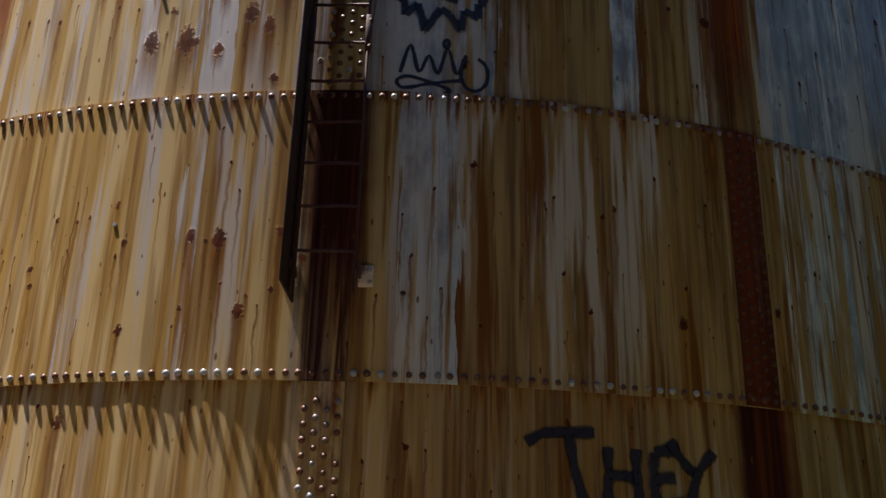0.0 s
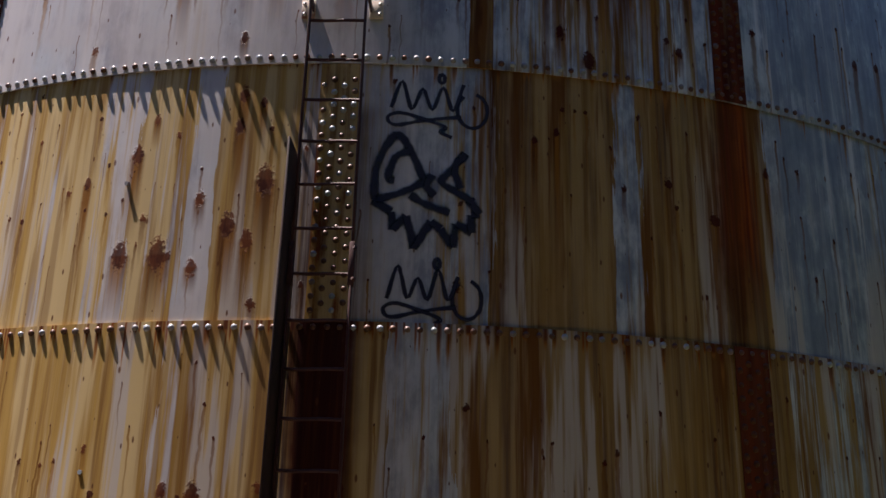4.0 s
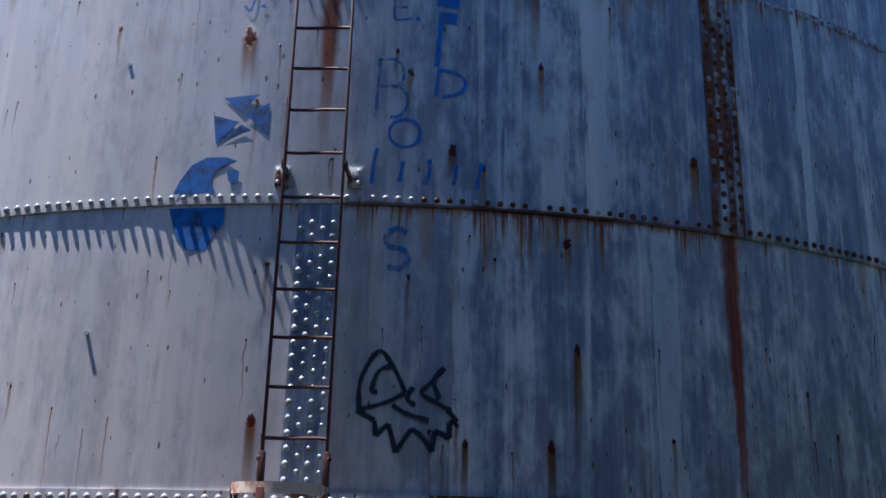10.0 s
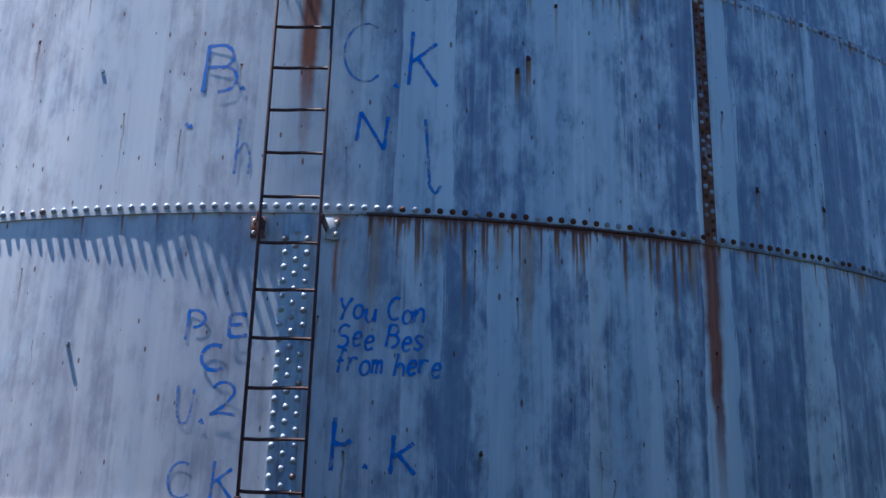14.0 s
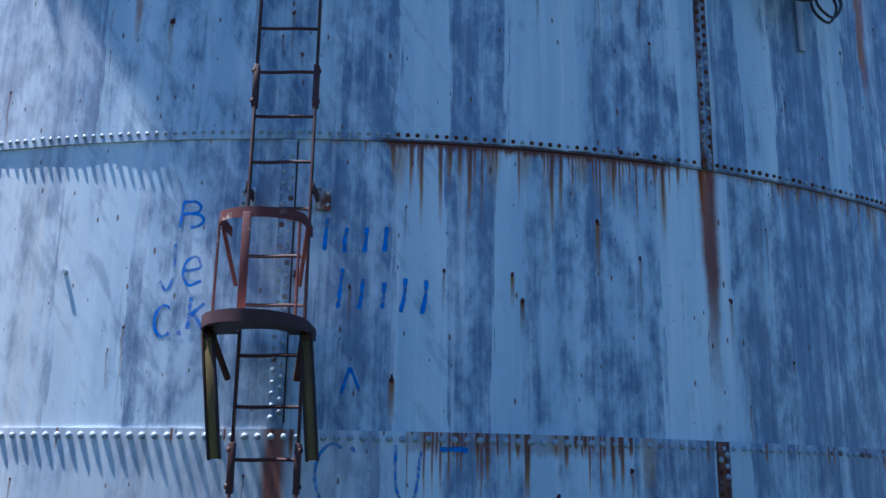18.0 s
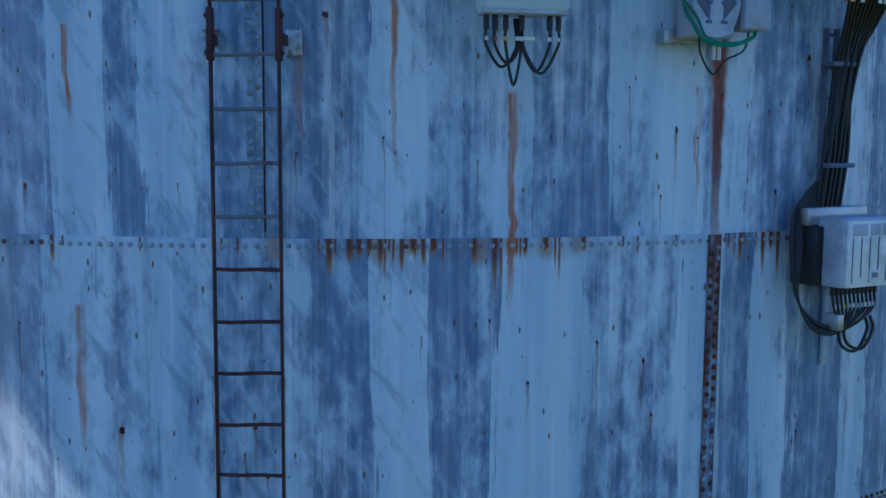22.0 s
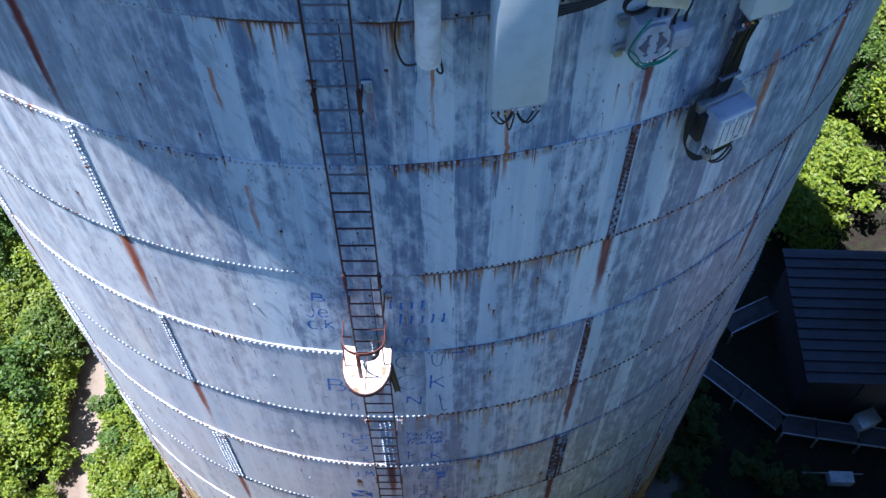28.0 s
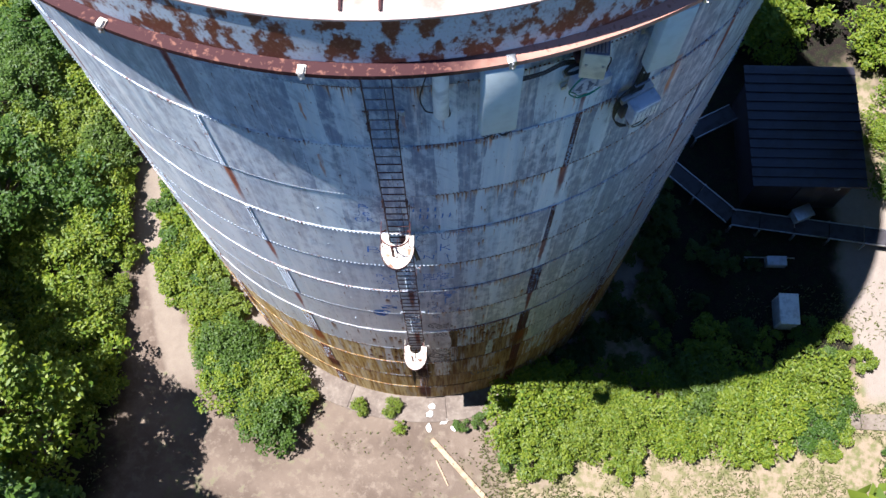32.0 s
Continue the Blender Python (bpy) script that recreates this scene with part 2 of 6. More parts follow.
# blisters that bleed: degrees, height, half width, length of the run
DRIPS_RIGHT = ((8.0, 8.41, 0.040, 0.75), (7.0, 8.36, 0.029, 0.4), (10.3, 7.49, 0.040, 0.6), (9.6, 7.53, 0.025, 0.75), (11.7, 8.16, 0.047, 1.2), (12.1, 7.81, 0.066, 0.9), (13.0, 7.98, 0.032, 0.5),
               (12.9, 7.60, 0.047, 0.75), (14.0, 8.22, 0.054, 1.2), (14.3, 7.55, 0.066, 0.8), (15.4, 8.31, 0.040, 1.0), (16.1, 8.26, 0.040, 1.2), (15.5, 7.75, 0.047, 1.0), (10.4, 7.11, 0.036, 0.3),
               (12.0, 6.92, 0.047, 0.14), (8.0, 7.92, 0.036, 0.9), (6.8, 8.00, 0.032, 0.4), (18.2, 7.64, 0.040, 0.75), (17.5, 7.09, 0.029, 0.22))
DRIPS_LEFT = ((-7.0, 8.01, 0.047, 0.95), (-6.0, 8.05, 0.036, 0.45), (-5.1, 7.87, 0.029, 0.4), (-5.3, 7.66, 0.050, 0.65), (-10.7, 7.57, 0.047, 0.6), (-6.9, 6.98, 0.029, 0.22), (-18.9, 8.35, 0.040, 0.75), (-1.2, 7.85, 0.032, 0.55),
              (-12.6, 5.49, 0.061, 0.43), (-10.5, 5.49, 0.070, 0.5), (-8.6, 5.40, 0.040, 0.18), (-5.8, 5.57, 0.043, 0.5), (-5.1, 5.97, 0.065, 0.75), (-12.3, 6.18, 0.043, 0.6), (-11.4, 6.42, 0.025, 0.22),
              (-6.7, 6.34, 0.036, 0.5), (-5.5, 6.51, 0.025, 0.36), (-6.6, 6.57, 0.036, 0.36), (-6.9, 5.67, 0.054, 0.55), (-15.1, 6.00, 0.029, 0.75), (-8.5, 5.85, 0.036, 0.22))
DRIPS_FEW = ((8.9, 6.30, 0.022, 0.75), (10.1, 6.37, 0.022, 1.1), (22.8, 6.30, 0.025, 0.75), (-8.8, 4.06, 0.032, 0.8), (-7.3, 4.04, 0.047, 0.85), (11.7, 9.56, 0.022, 0.75), (10.3, 8.97, 0.025, 0.55), (6.1, 8.97, 0.018, 0.43),
             (-4.1, 9.07, 0.029, 0.47), (9.6, 12.14, 0.032, 0.75), (9.9, 11.42, 0.018, 0.43), (18.7, 10.88, 0.032, 0.45), (5.2, 10.79, 0.027, 0.22), (-5.8, 11.56, 0.047, 0.36), (10.2, 15.16, 0.018, 0.36), (9.6, 15.06, 0.018, 0.3),
             (3.8, 16.21, 0.016, 0.3), (14.1, 17.22, 0.014, 0.45), (9.6, 16.85, 0.011, 0.22), (10.1, 16.70, 0.014, 0.22))


def ease(v, a, b, lo=0.0, hi=1.0):
    """Smoothly from lo at a to hi at b, as a plain number."""
    t = min(1.0, max(0.0, (v - a) / (b - a)))
    return lo + (hi - lo) * t * t * (3 - 2 * t)


def shell_paint(course, strap=False):
    """Weathered pale blue-grey paint on one course: chalky runs, iron-water staining low down, rust spots that bleed
    downwards, sun and shade tinted in by side.
    """
    n = Nodes("strap_paint" if strap else "shell_paint")
    low = course < 5
    z_low, z_top = BASE + course * COURSE - 0.1, BASE + (course + 1) * COURSE + 0.1
    zc = BASE + (course + 0.5) * COURSE
    x, y, z = n.split(n.pos())
    ang = n.m("ARCTAN2", x, n.mul(y, -1.0))
    u = n.mul(ang, R)
    seed = n.rnd()
    us = n.add(u, n.mul(seed, 53.0))
    f = n.sub(n.div(n.sub(z, BASE), COURSE), float(course))
    below = n.mul(n.sub(1.0, f), COURSE)                       # metres under the ring above

    def streak(fu, fz, k, detail=3.0, rough=0.55):
        return n.noise(n.vec(n.mul(us, fu), n.mul(z, fz), n.add(n.mul(seed, 7.0), k)), 1.0, detail, rough)

    broad, fine, hair = streak(2.6, 0.16, 0.0), streak(13.0, 0.45, 3.0, 4.0, 0.62), streak(40.0, 1.1, 5.0, 4.0, 0.6)
    cloud = n.noise(n.vec(us, z, 0.0), 1.7, 5.0, 0.6)
    brush = n.noise(n.vec(n.mul(us, 5.0), n.mul(z, 2.2), 9.0), 1.0, 6.0, 0.68)
    mid = streak(5.5, 0.22, 21.0, 5.0, 0.6)
    fibre = streak(24.0, 0.65, 31.0, 5.0, 0.62)
    mottle = n.noise(n.vec(n.mul(us, 2.4), z, 3.0), 3.4, 7.0, 0.66)
    # a place on the wall in degrees, feathered as a brush leaves an edge
    wob = n.add(n.mul(n.sub(n.noise(n.vec(n.mul(us, 2.2), n.mul(z, 0.9), 2.0), 1.0, 4.0), 0.5), 1.5), n.mul(n.sub(fibre, 0.5), 1.5))
    place = n.div(n.add(n.add(n.mul(ang, 180 / math.pi), wob), 20.0), 55.0)

    def strips_of(table, other, soft=False):
        """The strip's value at this place on this course."""
        if course not in table or strap:
            return other
        stops = list(table[course])
        if soft:
            stops = [stops[0]] + [q for p, after in zip(stops, stops[1:]) for q in ((after[0] - 0.8, p[1]), after)]
        ramp = n.t.nodes.new("ShaderNodeValToRGB")
        ramp.color_ramp.interpolation = "LINEAR" if soft else "CONSTANT"
        e = ramp.color_ramp.elements
        while len(e) < len(stops):
            e.new(1.0)
        for k, (deg, v) in enumerate(stops):
            e[k].position = (deg + 20) / 55
            e[k].color = (v, v, v, 1)
        n.t.links.new(place, ramp.inputs[0])
        return ramp.outputs[0]

    # paint: old coats side by side in upright strips, shade toned in at right, chalked runs, grime
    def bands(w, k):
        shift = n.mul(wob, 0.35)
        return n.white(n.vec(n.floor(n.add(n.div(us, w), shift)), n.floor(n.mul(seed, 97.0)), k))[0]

    strips = strips_of(COATS_AND_SHADE, n.add(n.mul(bands(0.62, 1.0), 0.55), 0.22))
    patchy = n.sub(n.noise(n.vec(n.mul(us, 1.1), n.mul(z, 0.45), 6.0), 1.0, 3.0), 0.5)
    tone = n.sub(n.add(n.mul(strips, 0.52), n.mul(bands(0.21, 2.0), 0.12)), 0.04)
    tone = n.add(tone, n.add(n.mul(n.sub(mid, 0.5), 0.62), n.mul(patchy, 0.45)))
    tone = n.add(tone, n.add(n.mul(n.sub(fibre, 0.5), 0.26), n.mul(n.sub(mottle, 0.5), 1.05)))
    old = n.mul(n.step(tone, 0.47, 0.08), ease(zc, 8.0, 14.0, 0.84, 0.90))
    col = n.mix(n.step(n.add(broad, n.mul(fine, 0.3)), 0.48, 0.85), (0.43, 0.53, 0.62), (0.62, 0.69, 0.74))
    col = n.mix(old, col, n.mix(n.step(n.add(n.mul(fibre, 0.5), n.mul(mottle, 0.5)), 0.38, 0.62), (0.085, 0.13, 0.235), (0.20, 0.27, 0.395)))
    col = n.mix(n.mul(n.step(fine, 0.53, 0.66), n.step(mid, 0.42, 0.62, 0.05, 0.55)), col, (0.74, 0.75, 0.77))
    lick = n.mul(n.step(hair, 0.57, 0.68), n.step(mid, 0.56, 0.44, 0.0, 0.30))
    col = n.mix(lick, col, (0.12, 0.165, 0.26))
    col = n.mix(n.mul(n.step(streak(46.0, 2.6, 41.0, 2.0), 0.60, 0.70), n.step(cloud, 0.45, 0.62, 0.0, 0.4)), col, (0.60, 0.65, 0.70))
    # wiped and scuffed patches, slanting, most of them round the ladder up high
    slant = n.noise(n.vec(n.mul(n.add(us, n.mul(z, 0.6)), 6.0), n.mul(n.sub(z, n.mul(us, 0.5)), 1.3), 4.0), 1.0, 5.0, 0.62)
    col = n.mix(n.mul(n.step(slant, 0.54, 0.64), n.step(cloud, 0.50, 0.62, 0.0, 0.3)), col, (0.46, 0.55, 0.64))
    if course > 7:
        wiped = n.mul(n.step(n.abs(n.add(u, 0.6)), 2.2, 0.9), n.step(z, 15.4, 16.4))
        col = n.mix(n.mul(n.step(slant, 0.54, 0.64), n.mul(wiped, 0.42)), col, (0.46, 0.55, 0.64))
        col = n.mix(n.mul(n.step(slant, 0.47, 0.36), n.mul(wiped, 0.45)), col, (0.14, 0.19, 0.29))
    # pale warm tint of direct sun, mixed into the paint on the lit side
    sunlit_tint = n.step(u, 0.9, -0.3, 0.05, 1.0) if course < 9 else n.step(u, -0.9, -2.2)
    sunlit_tint = n.mul(n.mul(n.step(z, 24.0, 7.0, 0.22, 0.68), sunlit_tint), n.step(n.add(cloud, n.mul(mid, 0.6)), 0.55, 0.85, 0.55, 1.0))
    col = n.mix(sunlit_tint, col, n.mix(mid, (0.42, 0.40, 0.42), (0.60, 0.55, 0.53)) if course < 8 else n.mix(mid, (0.58, 0.53, 0.50), (0.74, 0.68, 0.63)))
    soil = n.mul(n.step(streak(1.9, 0.12, 51.0), 0.54, 0.70), n.step(fine, 0.42, 0.6, 0.05, 0.5))
    col = n.mix(n.mul(soil, ease(zc, 19.0, 9.0, 0.25, 0.7)), col, (0.36, 0.30, 0.20))

    # iron-water wash, thick on the low courses, in fine runs of differing length
    wash = 0.0
    if low:
        amount = strips_of(WASH, 0.95)
        cut = streak(16.0, 1.5, 61.0, 3.0)
        wash = n.add(n.add(n.mul(amount, 0.78), n.mul(broad, 0.2)), n.add(n.mul(fine, 0.55), n.add(n.mul(hair, 0.36), n.mul(cut, 0.30))))
        wash = n.step(wash, 1.07, 1.22)
        # ochre tones go darker right of the terminator: shade put into the wash colour
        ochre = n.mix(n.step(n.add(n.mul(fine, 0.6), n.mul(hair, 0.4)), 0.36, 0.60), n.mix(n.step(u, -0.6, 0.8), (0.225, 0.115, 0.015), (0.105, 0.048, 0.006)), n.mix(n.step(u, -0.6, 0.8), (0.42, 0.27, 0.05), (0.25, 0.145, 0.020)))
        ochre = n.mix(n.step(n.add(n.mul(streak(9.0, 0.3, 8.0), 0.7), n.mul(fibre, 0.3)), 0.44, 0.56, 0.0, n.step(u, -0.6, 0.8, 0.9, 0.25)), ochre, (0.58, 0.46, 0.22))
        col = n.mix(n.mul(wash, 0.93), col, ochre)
        pale = n.mul(n.step(n.add(n.mul(streak(4.6, 0.3, 11.0), 0.75), n.mul(fibre, 0.25)), 0.545, 0.60), n.step(z, 2.6, 4.2, 0.35, 0.8))
        col = n.mix(n.mul(pale, n.step(z, 7.0, 5.0)), col, (0.47, 0.46, 0.45))
        # brown runs in the wash, doubled on the right to deepen its shade
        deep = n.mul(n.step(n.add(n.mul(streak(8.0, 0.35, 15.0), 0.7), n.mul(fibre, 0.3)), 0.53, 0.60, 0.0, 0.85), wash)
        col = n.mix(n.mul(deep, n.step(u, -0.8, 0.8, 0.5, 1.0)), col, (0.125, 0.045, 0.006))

    run = tails = rusty = 0.0
    if not strap:
        # spots that bleed: a dark head, a run below it that fades or reaches the next ring
        order = [below]

        def runs(w, k, lots, wide, long, at=0.12, span=0.8, least=0.15):
            # the last term is next to nothing: it makes the layers wait for one another
            spot, tail = Layer.use(n, RUNS, n.m("MULTIPLY_ADD", order[-1], 0.00001, us), z, f, float(course), seed, w, k, lots, wide, long, at, span, least)
            order.append(tail)
            return spot, tail

        lots1 = ease(zc, 11.2, 5.0, 0.0, 0.06)
        if course in (3, 4):
            cell = n.floor(n.mul(u, 5.0))
            lots1 = n.add(n.mul(n.mul(n.step(cell, 2.0, 5.0, 0.12, 1.0), n.step(cell, 13.0, 11.0, 0.15, 1.0)), 0.62 if course == 4 else 0.14), lots1)
        scab, tails = runs(0.31, 3.0, ease(zc, 12.0, 18.0, 0.10, 0.16), 0.022, 1.2)
        for w, k, lots, wide, long, at, span, least in (
                (0.19, 1.0, lots1, 0.042, 1.6, 0.15, 0.8, 0.25), (0.13, 8.0, lots1, 0.030, 1.4, 0.1, 0.85, 0.25),
                (0.15, 6.0, n.mul(n.step(u, 0.2, -0.2), ease(course, 4, 3, 0.35, 0.8)) if 2 <= course <= 4 else None, 0.030, 0.5, 0.08, 0.85, 0.12),
                (0.09, 5.0, ease(zc, 12.0, 4.0, 0.05, 0.55), 0.020, 0.9, 0.12, 0.8, 0.15)):
            if lots is None or lots == 0.0:
                continue
            spot, tail = runs(w, k, lots, wide, long, at, span, least)
            scab, tails = n.hi(scab, spot), n.hi(tails, tail)
        col = n.mix(n.mul(tails, n.mul(ease(zc, 9.0, 18.0, 0.95, 0.65), n.add(0.42, n.mul(fibre, 0.85)))), col, n.mix(n.step(fine, 0.44, 0.66), (0.13, 0.050, 0.008), (0.30, 0.155, 0.025)))
        spot, tail = runs(0.075, 2.0, ease(zc, 12.0, 5.0, 0.15, 0.55), 0.014, 0.7)
        scab = n.hi(scab, spot)
        col = n.mix(n.mul(tail, 0.75), col, (0.15, 0.06, 0.018))
        # runs from under the rivet rows
        patch = strips_of(WEEP, 0.3, True)

        def weep(w, k, far, wide, much):
            cell = n.div(n.add(n.m("MULTIPLY_ADD", order[-1], 0.00001, u), n.mul(n.sub(n.noise(n.vec(us, n.mul(z, 0.6), k), 3.0), 0.5), 0.03)), w)
            a, b, c = n.white(n.vec(n.floor(cell), float(course), k))
            length = n.mul(n.add(0.04, n.mul(n.mul(a, c), far)), n.add(0.3, patch))
            part_of = n.div(below, length)
            here = n.mul(n.step(part_of, 1.0, 0.35), n.step(n.abs(n.sub(n.fract(cell), 0.5)), n.step(part_of, 0.0, 1.0, wide, wide * 0.45), wide * 0.2))
            order.append(here)
            return n.mul(n.mul(here, n.m("LESS_THAN", b, n.mul(patch, 0.8))), much), part_of

        w1, p1 = weep(0.058, 0.0, 0.75, 0.40, 0.97)
        w2, p2 = weep(0.023, 3.0, 0.55, 0.5, 0.92)
        w3, p3 = weep(0.19, 5.0, 0.9, 0.4, 0.55)
        col = n.mix(w3, col, (0.30, 0.165, 0.05))
        col = n.mix(w2, col, n.mix(n.step(p2, 0.1, 0.9), RUST, OCHRE))
        col = n.mix(w1, col, n.mix(n.step(p1, 0.05, 0.6), (0.10, 0.028, 0.010), (0.27, 0.12, 0.022)))
        edge = n.mul(n.step(n.add(below, n.mul(n.sub(hair, 0.5), 0.11)), 0.090, 0.05), n.mul(n.add(0.03, n.mul(n.mul(patch, patch), 0.95)), n.step(n.add(mottle, n.mul(patch, 0.2)), 0.45, 0.6, 0.3, 1.0)))
        col = n.mix(edge, col, (0.125, 0.030, 0.008))
        if course % 2 == 0 and course - 1 in WEEP:
            # the rusted lower lip of an outer course
            weeps_here = strips_of({course: WEEP[course - 1]}, 0.0, True)
            col = n.mix(n.mul(n.step(n.add(f, n.mul(n.sub(mottle, 0.5), 0.02)), -0.008, -0.018), n.m("MULTIPLY", weeps_here, 1.3, clamp=True)), col, (0.050, 0.017, 0.011))
        # the long brown run under each butt seam
        off = radians(SEAM_OUT if course % 2 else SEAM_IN)
        wrap = n.sub(n.fract(n.add(n.div(n.sub(ang, off), radians(45.0)), 0.5)), 0.5)
        run = n.abs(n.add(n.mul(wrap, radians(45.0) * R), n.mul(n.sub(n.noise(n.vec(us, n.mul(z, 2.0), 1.0), 3.0), 0.5), 0.05)))
        reach = n.add(1.6, n.mul(n.white(n.vec(float(course), n.floor(n.mul(n.add(ang, 4.0), 2.55)), 5.0))[0], 1.1))
        # below z 5 it widens and blackens: rust plus the ladder screen's shadow
        run = n.mul(n.step(run, n.step(below, 0.2, 1.6, n.step(z, 8.0, 5.0, 0.10, 0.26), n.step(z, 8.0, 5.0, 0.04, 0.22)), n.step(z, 8.0, 5.0, 0.02, 0.12)), n.step(n.div(below, reach), 1.0, 0.35))
        run = n.mul(n.m("MULTIPLY", run, n.add(0.75, n.mul(fibre, 0.7)), clamp=True), n.hi(n.step(n.abs(u), 0.35, 0.5), n.step(z, 17.6, 15.6)))
        col = n.mix(n.mul(run, n.step(z, 6.0, 5.0, 0.88, 0.97)), col, n.mix(n.step(z, 6.0, 5.0), n.mix(n.step(n.add(n.mul(hair, 0.5), n.mul(fibre, 0.5)), 0.40, 0.62), (0.125, 0.018, 0.004), (0.28, 0.066, 0.006)), n.mix(n.step(fine, 0.4, 0.6), (0.028, 0.004, 0.004), (0.085, 0.018, 0.007))))
        last = [run]

        def stain(deg, top, bottom, half, colour, amount=0.85):
            if top < z_low or bottom > z_top:
                return col
            shape, mask = Layer.use(n, STAIN, n.m("MULTIPLY_ADD", last[-1], 0.00001, u), z, fibre, radians(deg) * R, top, top - bottom, half)
            last.append(shape)
            return n.mix(n.mul(mask, amount), col, colour)

        for deg, top, bottom, half in ((-9.9, 19.15, 18.2, 0.045), (4.6, 21.3, 19.75, 0.035), (10.1, 20.35, 19.0, 0.04), (34.1, 19.7, 18.3, 0.09), (19.6, 20.4, 19.6, 0.03),
                                       (0.35, 20.6, 19.95, 0.045), (0.6, 13.87, 13.4, 0.04), (-10.3, 20.7, 20.1, 0.03), (-24.7, 17.6, 15.9, 0.06), (-5.6, 22.4, 21.4, 0.07)):
            col = stain(deg, top, bottom, half, (0.36, 0.105, 0.010), 0.95)
        for deg, top, bottom, half in ((-24.5, 21.1, 19.7, 0.07), (-10.4, 22.0, 21.3, 0.06)):
            col = stain(deg, top, bottom, half, (0.10, 0.012, 0.014), 0.95)
        for deg, top, bottom, half in ((20.2, 6.85, 4.2, 0.15), (7.0, 6.85, 4.4, 0.13), (5.7, 8.5, 6.5, 0.10)):
            col = stain(deg, top, bottom, half, (0.062, 0.020, 0.006), 0.85)
        # rust behind the ladder with the side screen's shadow mixed into the colour
        col = stain(-1.3, 6.5, 1.2, 0.36, (0.036, 0.008, 0.009), 0.95)
        ui, zi = n.div(us, 0.13), n.div(z, 0.21)
        a, b, c = n.white(n.vec(n.floor(ui), n.floor(zi), n.mul(seed, 31.0)))
        nx = n.mul(n.sub(n.fract(ui), n.add(0.2, n.mul(a, 0.6))), 0.13)
        nz = n.mul(n.sub(n.fract(zi), n.add(0.2, n.mul(b, 0.6))), 0.21)
        size = n.add(0.0025, n.mul(n.mul(c, c), 0.007))
        nick = n.step(n.m("SQRT", n.add(n.mul(nx, nx), n.mul(n.mul(nz, nz), 0.14))), n.mul(size, 1.2), n.mul(size, 0.6))
        nick = n.mul(nick, n.m("LESS_THAN", n.white(n.vec(n.floor(zi), n.floor(ui), n.mul(seed, 17.0)))[0], 0.38))
        col = n.mix(n.mul(nick, 0.85), col, n.mix(c, (0.05, 0.03, 0.03), (0.12, 0.045, 0.02)))
        # the blisters at their places
        rag = n.sub(n.mul(n.noise(n.vec(n.m("MULTIPLY_ADD", nick, 0.00001, u), z, 8.0), 34.0, 5.0, 0.75), 2.0), 1.0)
        bled = 0.0
        for deg, top, half, length in DRIPS_RIGHT + DRIPS_LEFT + DRIPS_FEW:
            if not z_low < top < z_top:
                continue
            head, tail = Layer.use(n, DRIP, n.m("MULTIPLY_ADD", scab, 0.00001, u), z, rag, fibre, radians(deg) * R, top, half, length)
            scab, bled = n.hi(scab, head), n.hi(bled, tail)
        col = n.mix(n.mul(bled, 0.95), col, n.mix(n.step(fibre, 0.40, 0.60), (0.085, 0.027, 0.005), (0.24, 0.105, 0.014)))
        rusty = n.mul(scab, n.add(0.75, n.mul(brush, 0.4)))
        # rust heads paler on the left, darker right: sun and shade in the colour
        col = n.mix(rusty, col, n.mix(n.step(mottle, 0.42, 0.60), DARK, n.mix(n.step(u, -0.4, 0.4), (0.135, 0.040, 0.014), (0.060, 0.013, 0.008))))
    if strap:
        upper = n.mul(n.step(u, 0.4, 0.9), 0.22 if course > 4 else 0.0)
        eat = n.step(n.add(upper, n.add(n.mul(fine, 0.7), n.add(n.mul(brush, 0.6), n.mul(n.step(z, 10.0, 6.5, 0.0, 0.36), n.step(n.abs(u), 0.4, 0.9, 0.25, 1.0))))), 0.72, 0.92)
        col = n.mix(n.mul(eat, 0.93), col, n.mix(n.step(fine, 0.35, 0.7), (0.05, 0.007, 0.005), (0.13, 0.022, 0.009) if low else (0.17, 0.055, 0.016)))
    relief = n.add(n.mul(hair, 0.12), n.add(n.mul(brush, 0.3), n.add(n.mul(rusty, 0.7), n.mul(cloud, 0.8))))
    n.bump(relief, 0.4, 0.006)
    worn = n.hi(n.hi(n.hi(wash, rusty), n.hi(tails, run)), eat if strap else 0.0)
    mat = n.done(col, n.add(0.42, n.mul(worn, 0.35)), 0.0, 0.4)
    n.put(n.b.inputs["Specular IOR Level"], n.sub(0.42, n.mul(worn, 0.34)))
    return mat


def mottled(name, a, b, c, scale=4.0, cut=(0.45, 0.6), rough=0.7, stretch=1.0, metal=0.0, per=0.0, relief=0.004):
    """Surface a with worn patches of b, fine grain of c."""
    n = Nodes(name)
    x, y, z = n.split(n.local())
    v = n.vec(n.add(x, n.mul(n.rnd(), 9.0)), y, n.mul(z, stretch))
    big, small = n.noise(v, scale, 6.0, 0.65), n.noise(v, scale * 9, 4.0)
    col = n.mix(n.step(big, *cut), a, b)
    col = n.mix(n.step(small, 0.5, 0.75, 0.0, 0.6), col, c)
    if per:
        col = n.mix(n.mul(n.rnd(), per), col, c)
    n.bump(n.add(big, n.mul(small, 0.4)), 0.4, relief)
    return n.done(col, rough, metal, 0.4)


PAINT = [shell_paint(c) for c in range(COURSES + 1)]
STRAP_LOW, STRAP_HIGH = shell_paint(1, True), shell_paint(12, True)


